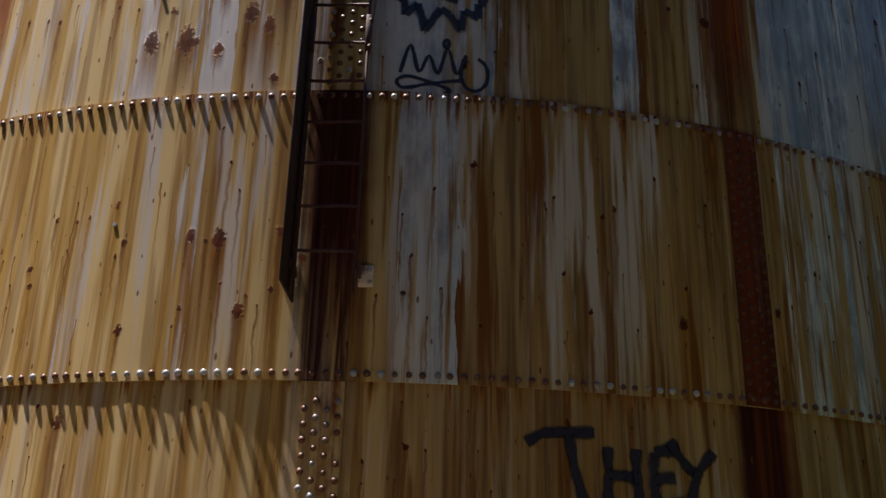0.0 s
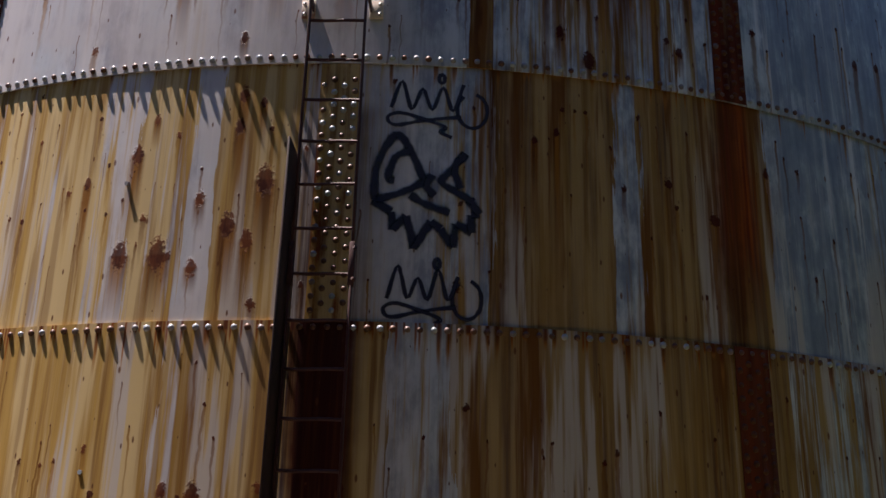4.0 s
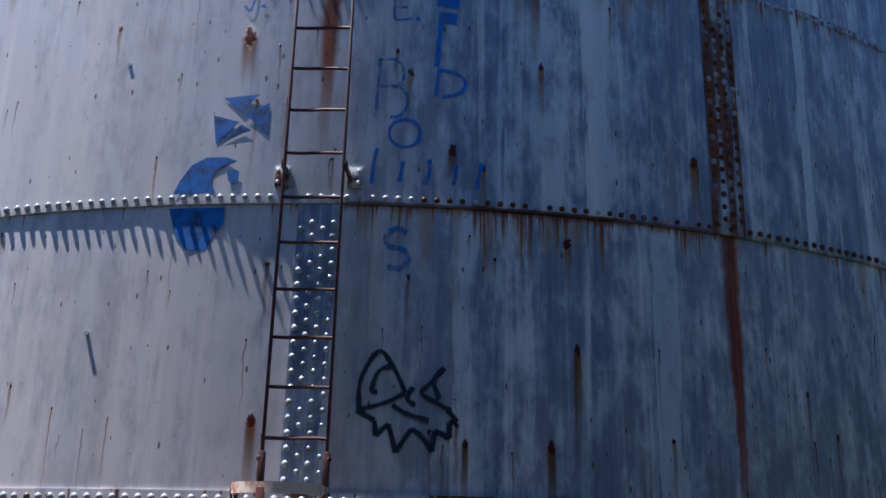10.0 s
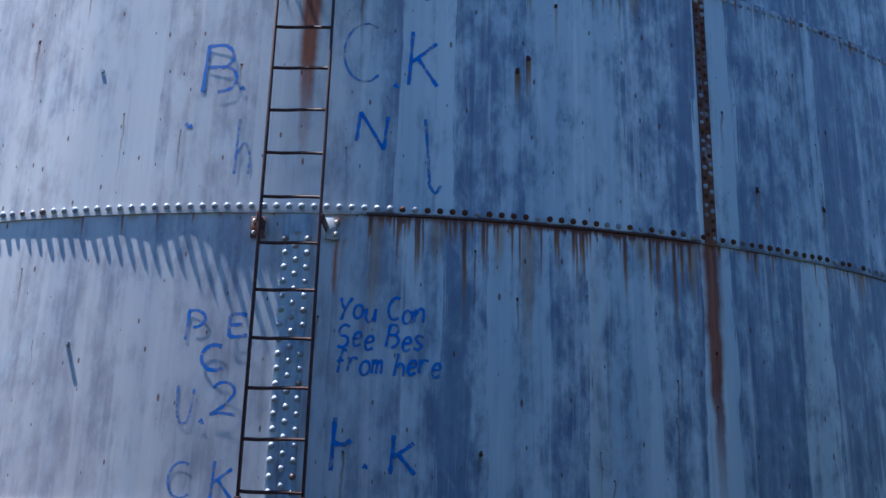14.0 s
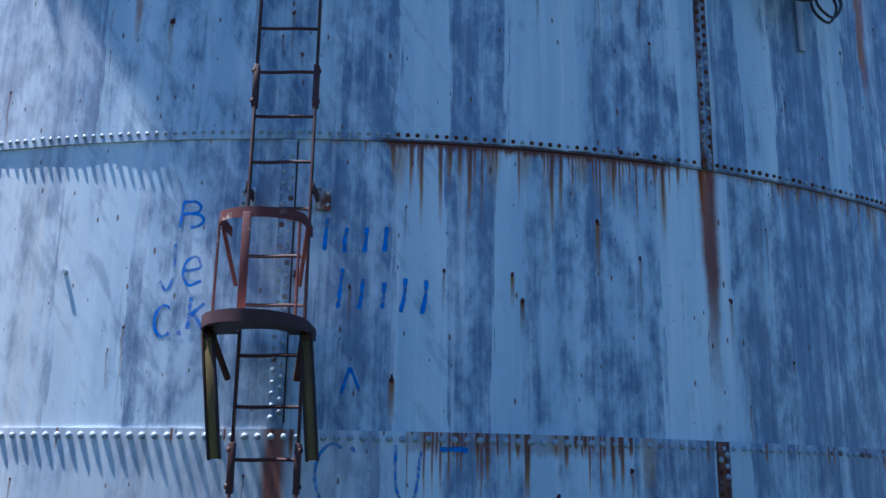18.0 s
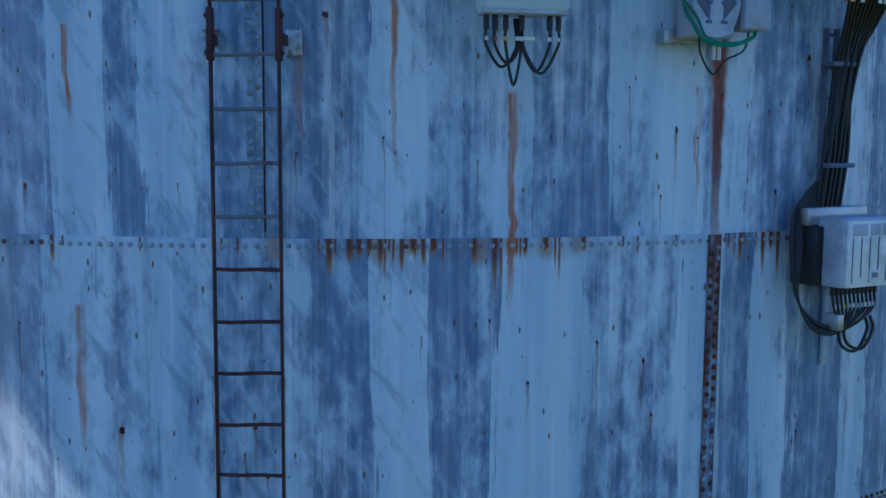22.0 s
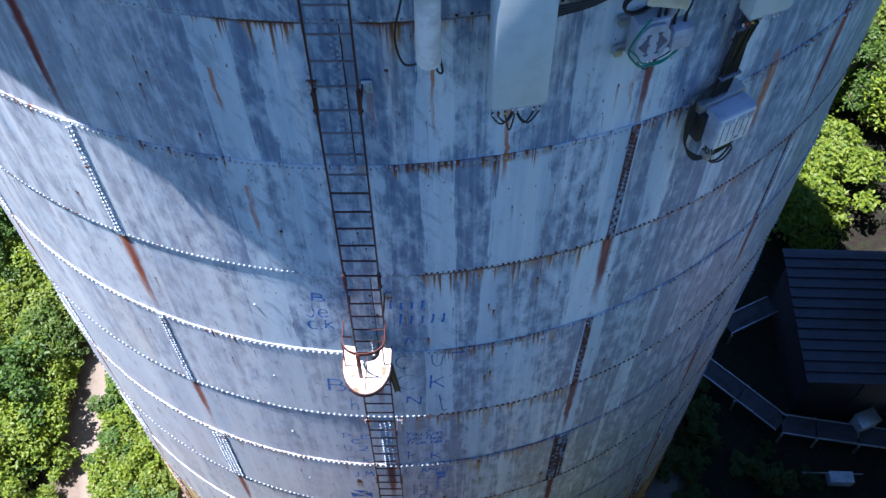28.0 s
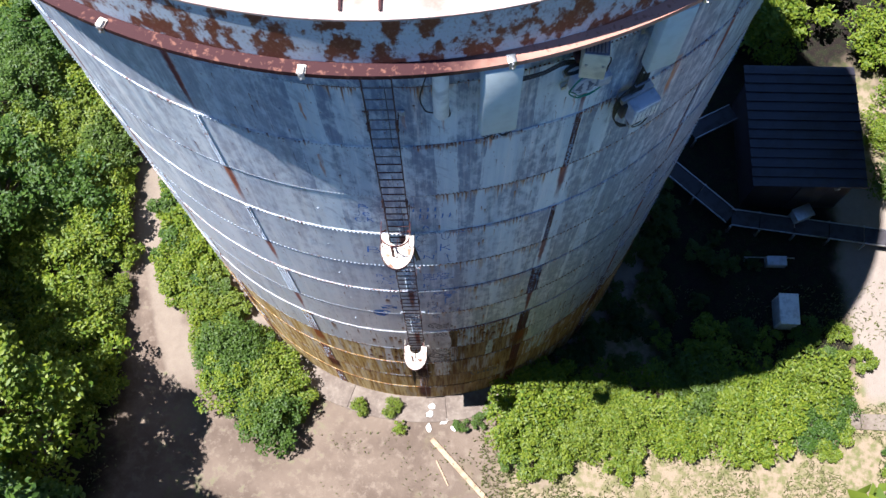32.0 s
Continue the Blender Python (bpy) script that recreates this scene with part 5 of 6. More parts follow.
    for k in range(10):
        x = -0.075 + 0.019 * k
        part("cable", tube([(x - 0.05, -0.10 - 0.02 * (k % 2), -0.1), (x - 0.01, -0.11 - 0.025 * (k % 2), 0.3), (x * 0.9 + 0.03, -0.12 - 0.02 * (k % 3), 0.80), (0.028 * k - 0.06, -0.2, 1.06), (-0.17 + 0.04 * k, -0.33, 1.28), (-0.2 + 0.042 * k, -0.36, 1.42)], 0.0135, 6, True, 4), RUBBER, tray)
        if k % 2:
            part("tape", tube([(-0.215 + 0.045 * k, -0.355, 1.30), (-0.218 + 0.045 * k, -0.358, 1.34)], 0.0135, 8, False), YELLOW if k % 4 == 1 else WHITE, tray)
    for z in (0.22, 0.83):
        part("clamp", block(-0.10, 0.13, -0.165, -0.06, z - 0.012, z + 0.016, 0.006), RADIO_DARK, tray)


# ---- painted marks on the wall ----
def ribbon(lines, width, off):
    """Painted strokes as a thin film bent on the wall; lines of (x metres along the wall, z)."""
    verts, faces = [], []
    for k, pts in enumerate(lines):
        line = smooth_line([(x, z, 0) for x, z in pts], 5)
        base = len(verts)
        for i, p in enumerate(line):
            d = (line[min(i + 1, len(line) - 1)] - line[max(i - 1, 0)])
            d = d.normalized() if d.length else Vector((1, 0, 0))
            w = width * (0.62 + 0.22 * noise.noise((i * 0.4, k * 3.1, 0)))
            lift = off + 0.00001 * i
            for side in (-1, 0, 1):
                verts.append(bend(p.x - side * d.y * w, p.y + side * d.x * w, lift))
        for i in range(len(line) - 1):
            for j in (0, 1):
                faces.append((base + 3 * i + j, base + 3 * i + j + 1, base + 3 * i + j + 4, base + 3 * i + j + 3))
    return verts, faces


def stroke_mesh(verts, faces, material):
    """A stroke's mesh, which knows how far each point lies from the stroke's edge."""
    me = mesh_of("stroke", verts, faces, material)
    me.attributes.new("thick", "FLOAT", "POINT").data.foreach_set("value", [1.0 if i % 3 == 1 else 0.0 for i in range(len(verts))])
    return me


def face_off(z):
    c = int((z - BASE) / COURSE)
    return (LIP / 2 if c % 2 == 0 else -LIP / 2) + 0.0035


def mark(name, lines, width, material, label, category="graffiti"):
    zs = [z for l in lines for _, z in l]
    ob = thing(name, pose(0, 0, 0), label, category, "graffiti")
    for k, l in enumerate(lines):
        v, f = ribbon([l], width, face_off(sum(zs) / len(zs)) + 0.0002 * k)
        part("stroke", stroke_mesh(v, f, material), None, ob)


def patch_of_paint(name, shapes, material, label):
    """Solid painted areas, bent on the wall; shapes are outlines of (degrees, z)."""
    ob = thing(name, pose(0, 0, 0), label, "graffiti", "graffiti")
    for pts in shapes:
        cx, cz = sum(p[0] for p in pts) / len(pts), sum(p[1] for p in pts) / len(pts)
        off = face_off(cz)
        v = [bend(radians(cx) * R, cz, off)] + [bend(radians(a) * R, z, off) for a, z in pts]
        part("painted_area", mesh_of("painted_area", v, [(0, k + 1, (k + 1) % len(pts) + 1) for k in range(len(pts))], material), None, ob)


def arc(deg):
    return radians(deg) * R


def bars(deg0, deg1, z0, z1, n, seed, width=0.022, material=None):
    """Hand-painted writing that is not spelt out, as plain leaning bars of its size."""
    rr = random.Random(seed)
    a, b = arc(deg0), arc(deg1)
    lines = []
    for k in range(n):
        x = a + (b - a) * (k + 0.35) / n
        w = (b - a) / n
        top = z1 - (z1 - z0) * (rr.uniform(0, 0.12) if k == 0 else rr.uniform(0.25, 0.45))
        lines.append([(x, top), (x - rr.uniform(0.0, 0.12) * w, (z0 + top) / 2), (x - rr.uniform(0.02, 0.2) * w, z0 + (z1 - z0) * rr.uniform(0, 0.12))])
    mark("painted_writing", lines, width, material or SPRAY_BLUE, "row of hand-painted blue bars on the tank wall")


def bow(x0, x1, z0, z1, a0, a1, n=9):
    """Part of an oval in a box, from angle a0 to a1 in degrees."""
    return [((x0 + x1) / 2 + (x1 - x0) / 2 * math.cos(radians(a0 + (a1 - a0) * k / (n - 1))), (z0 + z1) / 2 + (z1 - z0) / 2 * math.sin(radians(a0 + (a1 - a0) * k / (n - 1)))) for k in range(n)]


LETTERS = {
    "A": [[(0.0, 0.0), (0.25, 0.5), (0.45, 1.0)], [(0.45, 1.0), (0.7, 0.5), (1.0, 0.0)], [(0.2, 0.4), (0.8, 0.4)]],
    "^": [[(0.0, 0.0), (0.25, 0.6), (0.45, 1.0)], [(0.45, 1.0), (0.7, 0.6), (1.0, 0.1)]],
    "B": [[(0.08, 1.0), (0.04, 0.5), (0.0, 0.0)], [(0.05, 0.98)] + bow(0.0, 0.85, 0.5, 1.0, 80, -80), [(0.1, 0.52)] + bow(0.0, 1.0, 0.0, 0.54, 80, -95)],
    "C": [bow(0.0, 1.2, 0.0, 1.0, 60, 310, 12)],
    "D": [[(0.1, 1.0), (0.05, 0.5), (0.0, 0.0)], [(0.05, 0.98)] + bow(-0.7, 1.0, 0.0, 1.0, 75, -85)],
    "E": [[(0.9, 0.95), (0.3, 1.0), (0.05, 0.9)], [(0.05, 0.9), (0.0, 0.45), (0.05, 0.0)], [(0.05, 0.0), (0.5, 0.0), (1.0, 0.08)], [(0.05, 0.5), (0.7, 0.52)]],
    "H": [[(0.1, 1.0), (0.05, 0.5), (0.0, 0.0)], [(0.05, 0.52), (0.6, 0.5), (1.0, 0.58)]],
    "I": [[(0.5, 1.0), (0.5, 0.5), (0.45, 0.0)]],
    "J": [[(0.8, 1.0), (0.85, 0.4), (0.5, 0.0), (0.0, 0.2)]],
    "K": [[(0.1, 1.0), (0.06, 0.5), (0.0, 0.0)], [(0.95, 0.8), (0.5, 0.6), (0.08, 0.42)], [(0.3, 0.5), (0.65, 0.25), (1.0, 0.0)]],
    "M": [[(0.0, 0.0), (0.08, 0.5), (0.15, 1.0)], [(0.15, 1.0), (0.45, 0.4)], [(0.45, 0.4), (0.8, 1.0)], [(0.8, 1.0), (0.9, 0.5), (1.0, 0.0)]],
    "N": [[(0.0, 0.2), (0.05, 0.6), (0.1, 1.0)], [(0.1, 1.0), (0.5, 0.5), (0.9, 0.0)], [(0.9, 0.0), (0.95, 0.5), (1.0, 0.9)]],
    "O": [bow(0.0, 1.0, 0.0, 1.0, 100, 470, 14)],
    "P": [[(0.1, 1.0), (0.05, 0.5), (0.0, 0.0)], [(0.05, 0.98)] + bow(-0.3, 1.0, 0.42, 1.0, 80, -90)],
    "S": [bow(0.05, 1.0, 0.48, 1.0, 40, 260, 8)[:-1] + bow(0.0, 0.95, 0.0, 0.52, 90, -140, 8)],
    "U": [[(0.0, 1.0), (0.05, 0.3), (0.4, 0.0), (0.8, 0.15), (1.0, 0.9)]],
    "V": [[(0.1, 1.0), (0.3, 0.5), (0.4, 0.1)], [(0.4, 0.1), (0.7, 0.0), (1.0, 0.1)]],
    "2": [bow(0.1, 0.9, 0.45, 1.0, 160, -40, 8) + [(0.5, 0.25), (0.05, 0.02)], [(0.05, 0.02), (0.5, 0.06), (1.0, 0.0)]],
    "h": [[(0.1, 1.0), (0.05, 0.5), (0.0, 0.0)], [(0.05, 0.35), (0.5, 0.55), (0.9, 0.4), (1.0, 0.0)]],
    "e": [[(0.05, 0.5), (0.9, 0.62), (0.7, 1.0), (0.25, 0.85), (0.1, 0.4), (0.4, 0.0), (1.0, 0.15)]],
    "Y": [[(0.0, 1.0), (0.2, 0.7), (0.45, 0.5)], [(1.0, 1.0), (0.6, 0.6), (0.3, 0.0)]],
    "o": [bow(0.0, 1.0, 0.0, 1.0, 80, 450, 10)],
    "u": [[(0.0, 1.0), (0.1, 0.25), (0.5, 0.0), (0.9, 0.3), (1.0, 1.0)], [(1.0, 0.9), (1.05, 0.0)]],
    "a": [bow(0.0, 0.95, 0.0, 0.95, 40, 330, 9), [(0.95, 1.0), (1.0, 0.4), (1.1, 0.0)]],
    "n": [[(0.0, 1.0), (0.02, 0.5), (0.0, 0.0)], [(0.02, 0.5), (0.4, 0.95), (0.85, 0.85), (1.0, 0.0)]],
    "s": [[(0.95, 0.9), (0.4, 1.0), (0.1, 0.75), (0.5, 0.5), (0.9, 0.28), (0.5, 0.0), (0.0, 0.1)]],
    "f": [[(0.9, 0.95), (0.55, 1.0), (0.35, 0.6), (0.3, 0.0)], [(0.0, 0.5), (0.75, 0.55)]],
    "r": [[(0.0, 1.0), (0.04, 0.5), (0.0, 0.0)], [(0.04, 0.55), (0.4, 0.95), (0.95, 0.9)]],
    "m": [[(0.0, 1.0), (0.0, 0.5), (0.0, 0.0)], [(0.0, 0.6), (0.25, 0.95), (0.45, 0.75), (0.48, 0.0)], [(0.48, 0.6), (0.75, 0.95), (0.95, 0.75), (1.0, 0.0)]],
    "-": [[(0.0, 0.5), (0.5, 0.55), (1.0, 0.5)]],
    ".": [[(0.0, 0.7), (0.6, 0.3), (1.0, 0.4)]],
}


def letter(ch, deg0, deg1, z0, z1, width=0.02, material=None):
    a, b = arc(deg0), arc(deg1)
    lines = [[(a + (b - a) * x, z0 + (z1 - z0) * h) for x, h in l] for l in LETTERS[ch]]
    if ch == ".":
        mark("painted_dot", lines, 0.03, material or SPRAY_BLUE, "small blue paint dot on the tank wall")
    else:
        mark("painted_letter", lines, width, material or SPRAY_BLUE, "thin blue hand-painted letter on the tank wall")


def scrawl(deg0, deg1, z0, z1, n, seed):
    """A tag: one looping black line with an underline flourish."""
    rr = random.Random(seed)
    a, b = arc(deg0), arc(deg1)
    pts = []
    for k in range(n):
        x = a + (b - a) * (0.05 + 0.72 * k / (n - 1))
        pts.append((x, (z0 + 0.45 * (z1 - z0)) + (z1 - z0) * (0.42 if k % 2 else -0.05) * rr.uniform(0.6, 1.1)))
    loop = [(a + (b - a) * (0.86 + 0.15 * math.cos(t)), z0 + (z1 - z0) * (0.42 + 0.3 * math.sin(t))) for t in np.arange(2.2, 8.2, 0.6)]
    tail = [(a + (b - a) * k, z0 + (z1 - z0) * h) for k, h in ((0.75, 0.3), (0.4, 0.22), (0.1, 0.12), (0.02, 0.25), (0.15, 0.33), (0.45, 0.2), (0.6, 0.1), (0.54, 0.03), (0.66, -0.06))]
    dot = [(a + (b - a) * (0.55 + 0.03 * math.cos(t)), z1 - 0.02 + 0.03 * math.sin(t)) for t in np.arange(0, 7, 0.8)]
    mark("spray_tag", [pts, loop, tail, dot], 0.03, SPRAY_BLACK, "looping black spray-paint tag on the tank wall")


def spiky(deg0, deg1, z0, z1, thick):
    """An abstract star-edged spray drawing."""
    a, b = arc(deg0), arc(deg1)
    w, h = b - a, z1 - z0
    edge = [(0.0, 0.42), (0.18, 0.33), (0.20, 0.18), (0.32, 0.30), (0.40, 0.03), (0.55, 0.26), (0.64, 0.2), (0.76, 0.05), (0.78, 0.25), (0.93, 0.18), (0.92, 0.33), (1.0, 0.34), (0.9, 0.46)]
    lines = [[p, q] for p, q in zip(edge, edge[1:])]
    lines += [[(0.02, 0.43), (0.03, 0.72), (0.19, 1.0), (0.33, 0.88), (0.48, 0.6)], [(0.03, 0.43), (0.28, 0.5), (0.48, 0.6)],
              [(0.33, 0.86), (0.2, 0.8), (0.14, 0.62), (0.2, 0.6)], [(0.86, 0.86), (0.72, 0.7), (0.64, 0.6), (0.78, 0.52), (0.94, 0.44)],
              [(0.86, 0.86), (0.76, 0.72), (0.82, 0.55)], [(0.35, 0.48), (0.5, 0.4), (0.72, 0.34)], [(0.55, 0.66), (0.5, 0.55), (0.58, 0.48)]]
    mark("spray_drawing", [[(a + w * x, z0 + h * q) for x, q in l] for l in lines], thick, SPRAY_BLACK, "spiky black spray drawing on the tank wall")


def lettering(words, deg, z, size, material, label):
    """A line of brush lettering, each letter a stroke or two."""
    x = arc(deg)
    lines = []
    for k, ch in enumerate(words):
        low = ch.islower()
        w, h = size * (0.40 if low else 0.5), size * (0.62 if low and ch not in "hfd" else 1.0)
        z0 = z + 0.012 * math.sin(k * 2.1)
        lines += [[(x + w * px + 0.12 * h * pz, z0 + h * pz) for px, pz in l] for l in LETTERS.get(ch, [])]
        x += w * (1.32 if ch != " " else 0.9)
    mark("painted_words", lines, 0.019, material, label)


def build_marks():
    x, z = arc(8.1), 2.36
    s = 0.105
    they = [[(0.0, 0.42), (0.12, 0.5), (0.42, 0.52)], [(0.26, 0.5), (0.3, 0.2), (0.36, -0.05)],
            [(0.5, 0.42), (0.5, 0.2), (0.49, 0.0)], [(0.68, 0.42), (0.68, 0.2), (0.69, 0.0)], [(0.5, 0.22), (0.69, 0.2)],
            [(0.8, 0.4), (0.79, 0.2), (0.8, 0.0)], [(0.8, 0.4), (0.97, 0.44)], [(0.8, 0.2), (0.93, 0.22)], [(0.8, 0.0), (0.99, 0.04)],
            [(0.9, 0.5), (1.0, 0.33), (1.07, 0.26)], [(1.2, 0.44), (1.08, 0.26), (1.02, 0.02)]]
    mark("painted_words", [[(x + a * 0.96, z + 0.17 + b * 0.76) for a, b in l] for l in they], 0.075, SPRAY_BLACK, "the word THEY in black brush letters")
    mark("painted_stroke", [[(x + 0.12, z - 0.1), (x + 0.3, z + 0.08), (x + 0.7, z + 0.16), (x + 1.2, z + 0.1), (x + 1.35, z - 0.02)]], 0.03, SPRAY_BLACK, "curved black paint stroke low on the tank")
    scrawl(1.0, 6.3, 6.30, 6.71, 8, 1)
    scrawl(1.2, 6.1, 5.04, 5.45, 8, 2)
    scrawl(1.6, 5.3, 8.16, 8.60, 7, 3)
    spiky(0.5, 6.0, 5.50, 6.28, 0.06)
    spiky(0.9, 5.7, 8.89, 9.49, 0.034)
    bars(0.83, 7.63, 10.53, 10.78, 5, 1, 0.026)
    # blue cross of four wedges and a blue comma shape
    patch_of_paint("painted_cross", [[(-7.38, 11.0), (-5.98, 10.95), (-7.13, 10.8)], [(-4.42, 11.08), (-4.41, 10.86), (-5.67, 11.0)], [(-6.93, 11.12), (-4.99, 11.14), (-5.87, 11.02)], [(-6.96, 10.82), (-5.84, 10.93), (-5.27, 10.89)]], SOLID_BLUE, "solid blue painted cross on the tank wall")
    patch_of_paint("painted_swirl", [[(-9.15, 10.47), (-8.89, 10.55), (-8.31, 10.66), (-7.54, 10.71), (-6.47, 10.71), (-5.87, 10.68), (-6.69, 10.65), (-7.12, 10.59), (-7.19, 10.52), (-6.89, 10.47)]], SOLID_BLUE, "blue painted swirl above a rivet row")
    patch_of_paint("painted_swirl", [[(-9.34, 10.38), (-6.35, 10.38), (-6.36, 10.27), (-6.85, 10.19), (-7.16, 10.1), (-8.23, 10.11), (-8.91, 10.22)]], SOLID_BLUE, "blue painted swirl below a rivet row")
    patch_of_paint("painted_dot", [[(-6.39, 10.61), (-6.06, 10.63), (-5.73, 10.61), (-5.74, 10.55), (-5.98, 10.52), (-6.27, 10.55)]], SOLID_BLUE, "small solid blue painted dot")
    for words, zz in (("You Can", 13.365), ("See Bes", 13.20), ("from here", 13.05)):
        lettering(words, 0.75, zz, 0.135, SPRAY_BLUE, "the words %s in thin blue paint" % words)
    letter("P", -6.69, -5.77, 13.23, 13.41); letter("E", -4.54, -3.6, 13.25, 13.39, 0.025); letter("C", -5.78, -4.7, 13.05, 13.2, 0.026)
    letter("U", -6.8, -5.99, 12.74, 12.96, 0.018, FAINT_BLUE); letter(".", -5.6, -5.4, 12.74, 12.77); letter("2", -5.2, -3.87, 12.79, 12.98, 0.02)
    letter("C", -6.86, -5.8, 12.32, 12.52, 0.018, FAINT_BLUE); letter("K", -4.76, -3.77, 12.32, 12.53)
    letter("J", -6.28, -5.64, 11.75, 11.96); letter(".", -5.3, -5.1, 11.77, 11.8); letter("M", -4.81, -3.79, 11.82, 12.01)
    letter("H", 0.81, 1.7, 12.49, 12.79, 0.028); letter(".", 2.31, 2.52, 12.51, 12.53); letter("K", 3.6, 4.74, 12.48, 12.7, 0.026)
    letter("C", 0.29, 1.15, 11.92, 12.17, 0.02, FAINT_BLUE); letter("A", 2.24, 3.09, 11.95, 12.13); letter("N", 3.29, 4.42, 11.98, 12.12); letter("I", 4.74, 5.3, 11.99, 12.13); letter("E", 5.6, 6.5, 11.97, 12.11)
    letter("E", 1.89, 2.92, 11.69, 11.87, 0.02, FAINT_BLUE); letter(".", 3.09, 3.29, 11.69, 11.72)
    letter("B", 1.14, 2.81, 10.99, 11.4, 0.024, FAINT_BLUE); letter("D", 4.24, 5.81, 11.15, 11.34, 0.024); letter("O", 1.89, 3.5, 10.79, 10.98, 0.022)
    letter("S", 1.9, 3.14, 10.0, 10.25, 0.04, FAINT_BLUE)
    mark("painted_block", [[(arc(4.1), 11.9), (arc(5.4), 11.91)], [(arc(4.2), 11.84), (arc(5.4), 11.83)]], 0.075, SPRAY_BLUE, "small solid blue painted block")
    mark("painted_block", [[(arc(4.3), 11.72), (arc(5.3), 11.71)]], 0.085, SPRAY_BLUE, "small solid blue painted block")
    mark("painted_stroke", [[(arc(4.45), 11.68), (arc(4.35), 11.55), (arc(4.3), 11.4), (arc(4.2), 11.36)]], 0.035, SPRAY_BLUE, "upright blue paint stroke on the tank wall")
    letter("B", -7.04, -5.23, 14.83, 15.16, 0.026); letter(".", -4.98, -4.77, 14.84, 14.87)
    letter("C", 0.36, 2.23, 14.91, 15.32, 0.018, FAINT_BLUE); letter(".", 3.05, 3.25, 14.88, 14.91); letter("K", 3.79, 5.29, 14.9, 15.28, 0.026)
    letter("N", 1.22, 2.8, 14.45, 14.7, 0.024); letter("V", 4.62, 5.64, 14.18, 14.67, 0.022, FAINT_BLUE); letter("h", -4.95, -4.18, 14.27, 14.64, 0.02, FAINT_BLUE); letter(".", -7.79, -7.4, 14.58, 14.63)
    letter("C", 0.42, 1.75, 15.51, 15.84, 0.02, FAINT_BLUE); letter("U", 4.07, 5.23, 15.52, 15.84, 0.02, FAINT_BLUE); letter("-", 6.12, 7.43, 15.78, 15.86, 0.03); letter(".", 2.0, 2.2, 15.80, 15.83)
    letter("B", -6.76, -5.61, 17.09, 17.25); letter("J", -7.57, -6.77, 16.71, 16.99, 0.02, FAINT_BLUE); letter("e", -6.52, -5.5, 16.74, 16.91)
    letter("C", -7.67, -6.88, 16.44, 16.62); letter(".", -6.49, -6.31, 16.45, 16.47); letter("K", -6.01, -5.21, 16.48, 16.67, 0.026)
    bars(0.17, 3.98, 16.94, 17.17, 4, 19, 0.026); bars(0.95, 6.0, 16.58, 16.88, 5, 20, 0.026); letter("^", 1.45, 2.32, 16.12, 16.27)


# ---- things on the ground ----
def build_shed():
    shed = thing("equipment_shed", pose(12.55, 1.25, BASE, 0, 0, -3), "dark metal-roofed equipment shed in the tank's shadow", "shed")
    x0, x1, y0, y1, h = -1.85, 1.85, -2.2, 2.2, 2.45
    for name, b in (("wall", (x0 + 0.25, x1 - 0.25, y0 + 0.25, y0 + 0.33, 0, h)), ("wall", (x0 + 0.25, x1 - 0.25, y1 - 0.33, y1 - 0.25, 0, h)),
                    ("wall", (x0 + 0.25, x0 + 0.33, y0 + 0.33, y1 - 0.33, 0, h)), ("wall", (x1 - 0.33, x1 - 0.25, y0 + 0.33, y1 - 0.33, 0, h))):
        part(name, block(*b, 0.01), SHED_METAL, shed)
    n = 13
    for k in range(n):
        a = y0 + (y1 - y0) * k / n
        bm = block(x0, x1, a, a + (y1 - y0) / n - 0.004, h + 0.02, h + 0.05, 0.006)
        block(x0, x1, a, a + 0.06, h + 0.05, h + 0.095, 0.01, bm)
        part("roof_sheet", bm, SHED_METAL, shed)
    part("door", block(-0.1, 0.8, y0 + 0.2, y0 + 0.25, 0.02, 2.05, 0.008), DECK, shed)
    part("door_light", block(0.95, 1.1, y0 + 0.1, y0 + 0.25, 2.0, 2.15, 0.02), WHITE, shed)


def build_walkway(points, label):
    """A raised cable bridge: boards between side rails on short posts."""
    walk_ob = thing("cable_bridge", pose(0, 0, 0), label, "walkway", "cable bridges")
    for (ax, ay), (bx, by) in zip(points, points[1:]):
        d = Vector((bx - ax, by - ay, 0))
        m = pose(ax, ay, 0.15, 0, 0, math.degrees(math.atan2(d.y, d.x)))
        n = max(1, round(d.length / 1.25))
        for k in range(n):
            a, b = d.length * k / n, d.length * (k + 1) / n
            deck = part("deck_panel", block(a + 0.015, b - 0.015, -0.28, 0.28, 0, 0.03, 0.006), DECK, walk_ob, m=m)
            for s in (-1, 1):
                part("side_rail", block(a, b - 0.01, s * 0.29 - 0.015, s * 0.29 + 0.015, 0, 0.07, 0.004), GALV, deck)
            part("post", block(a - 0.03, a + 0.03, -0.36, -0.31, -0.55, 0.02, 0.005), GALV, walk_ob, m=m)
            part("post", block(a - 0.03, a + 0.03, 0.31, 0.36, -0.55, 0.02, 0.005), GALV, walk_ob, m=m)


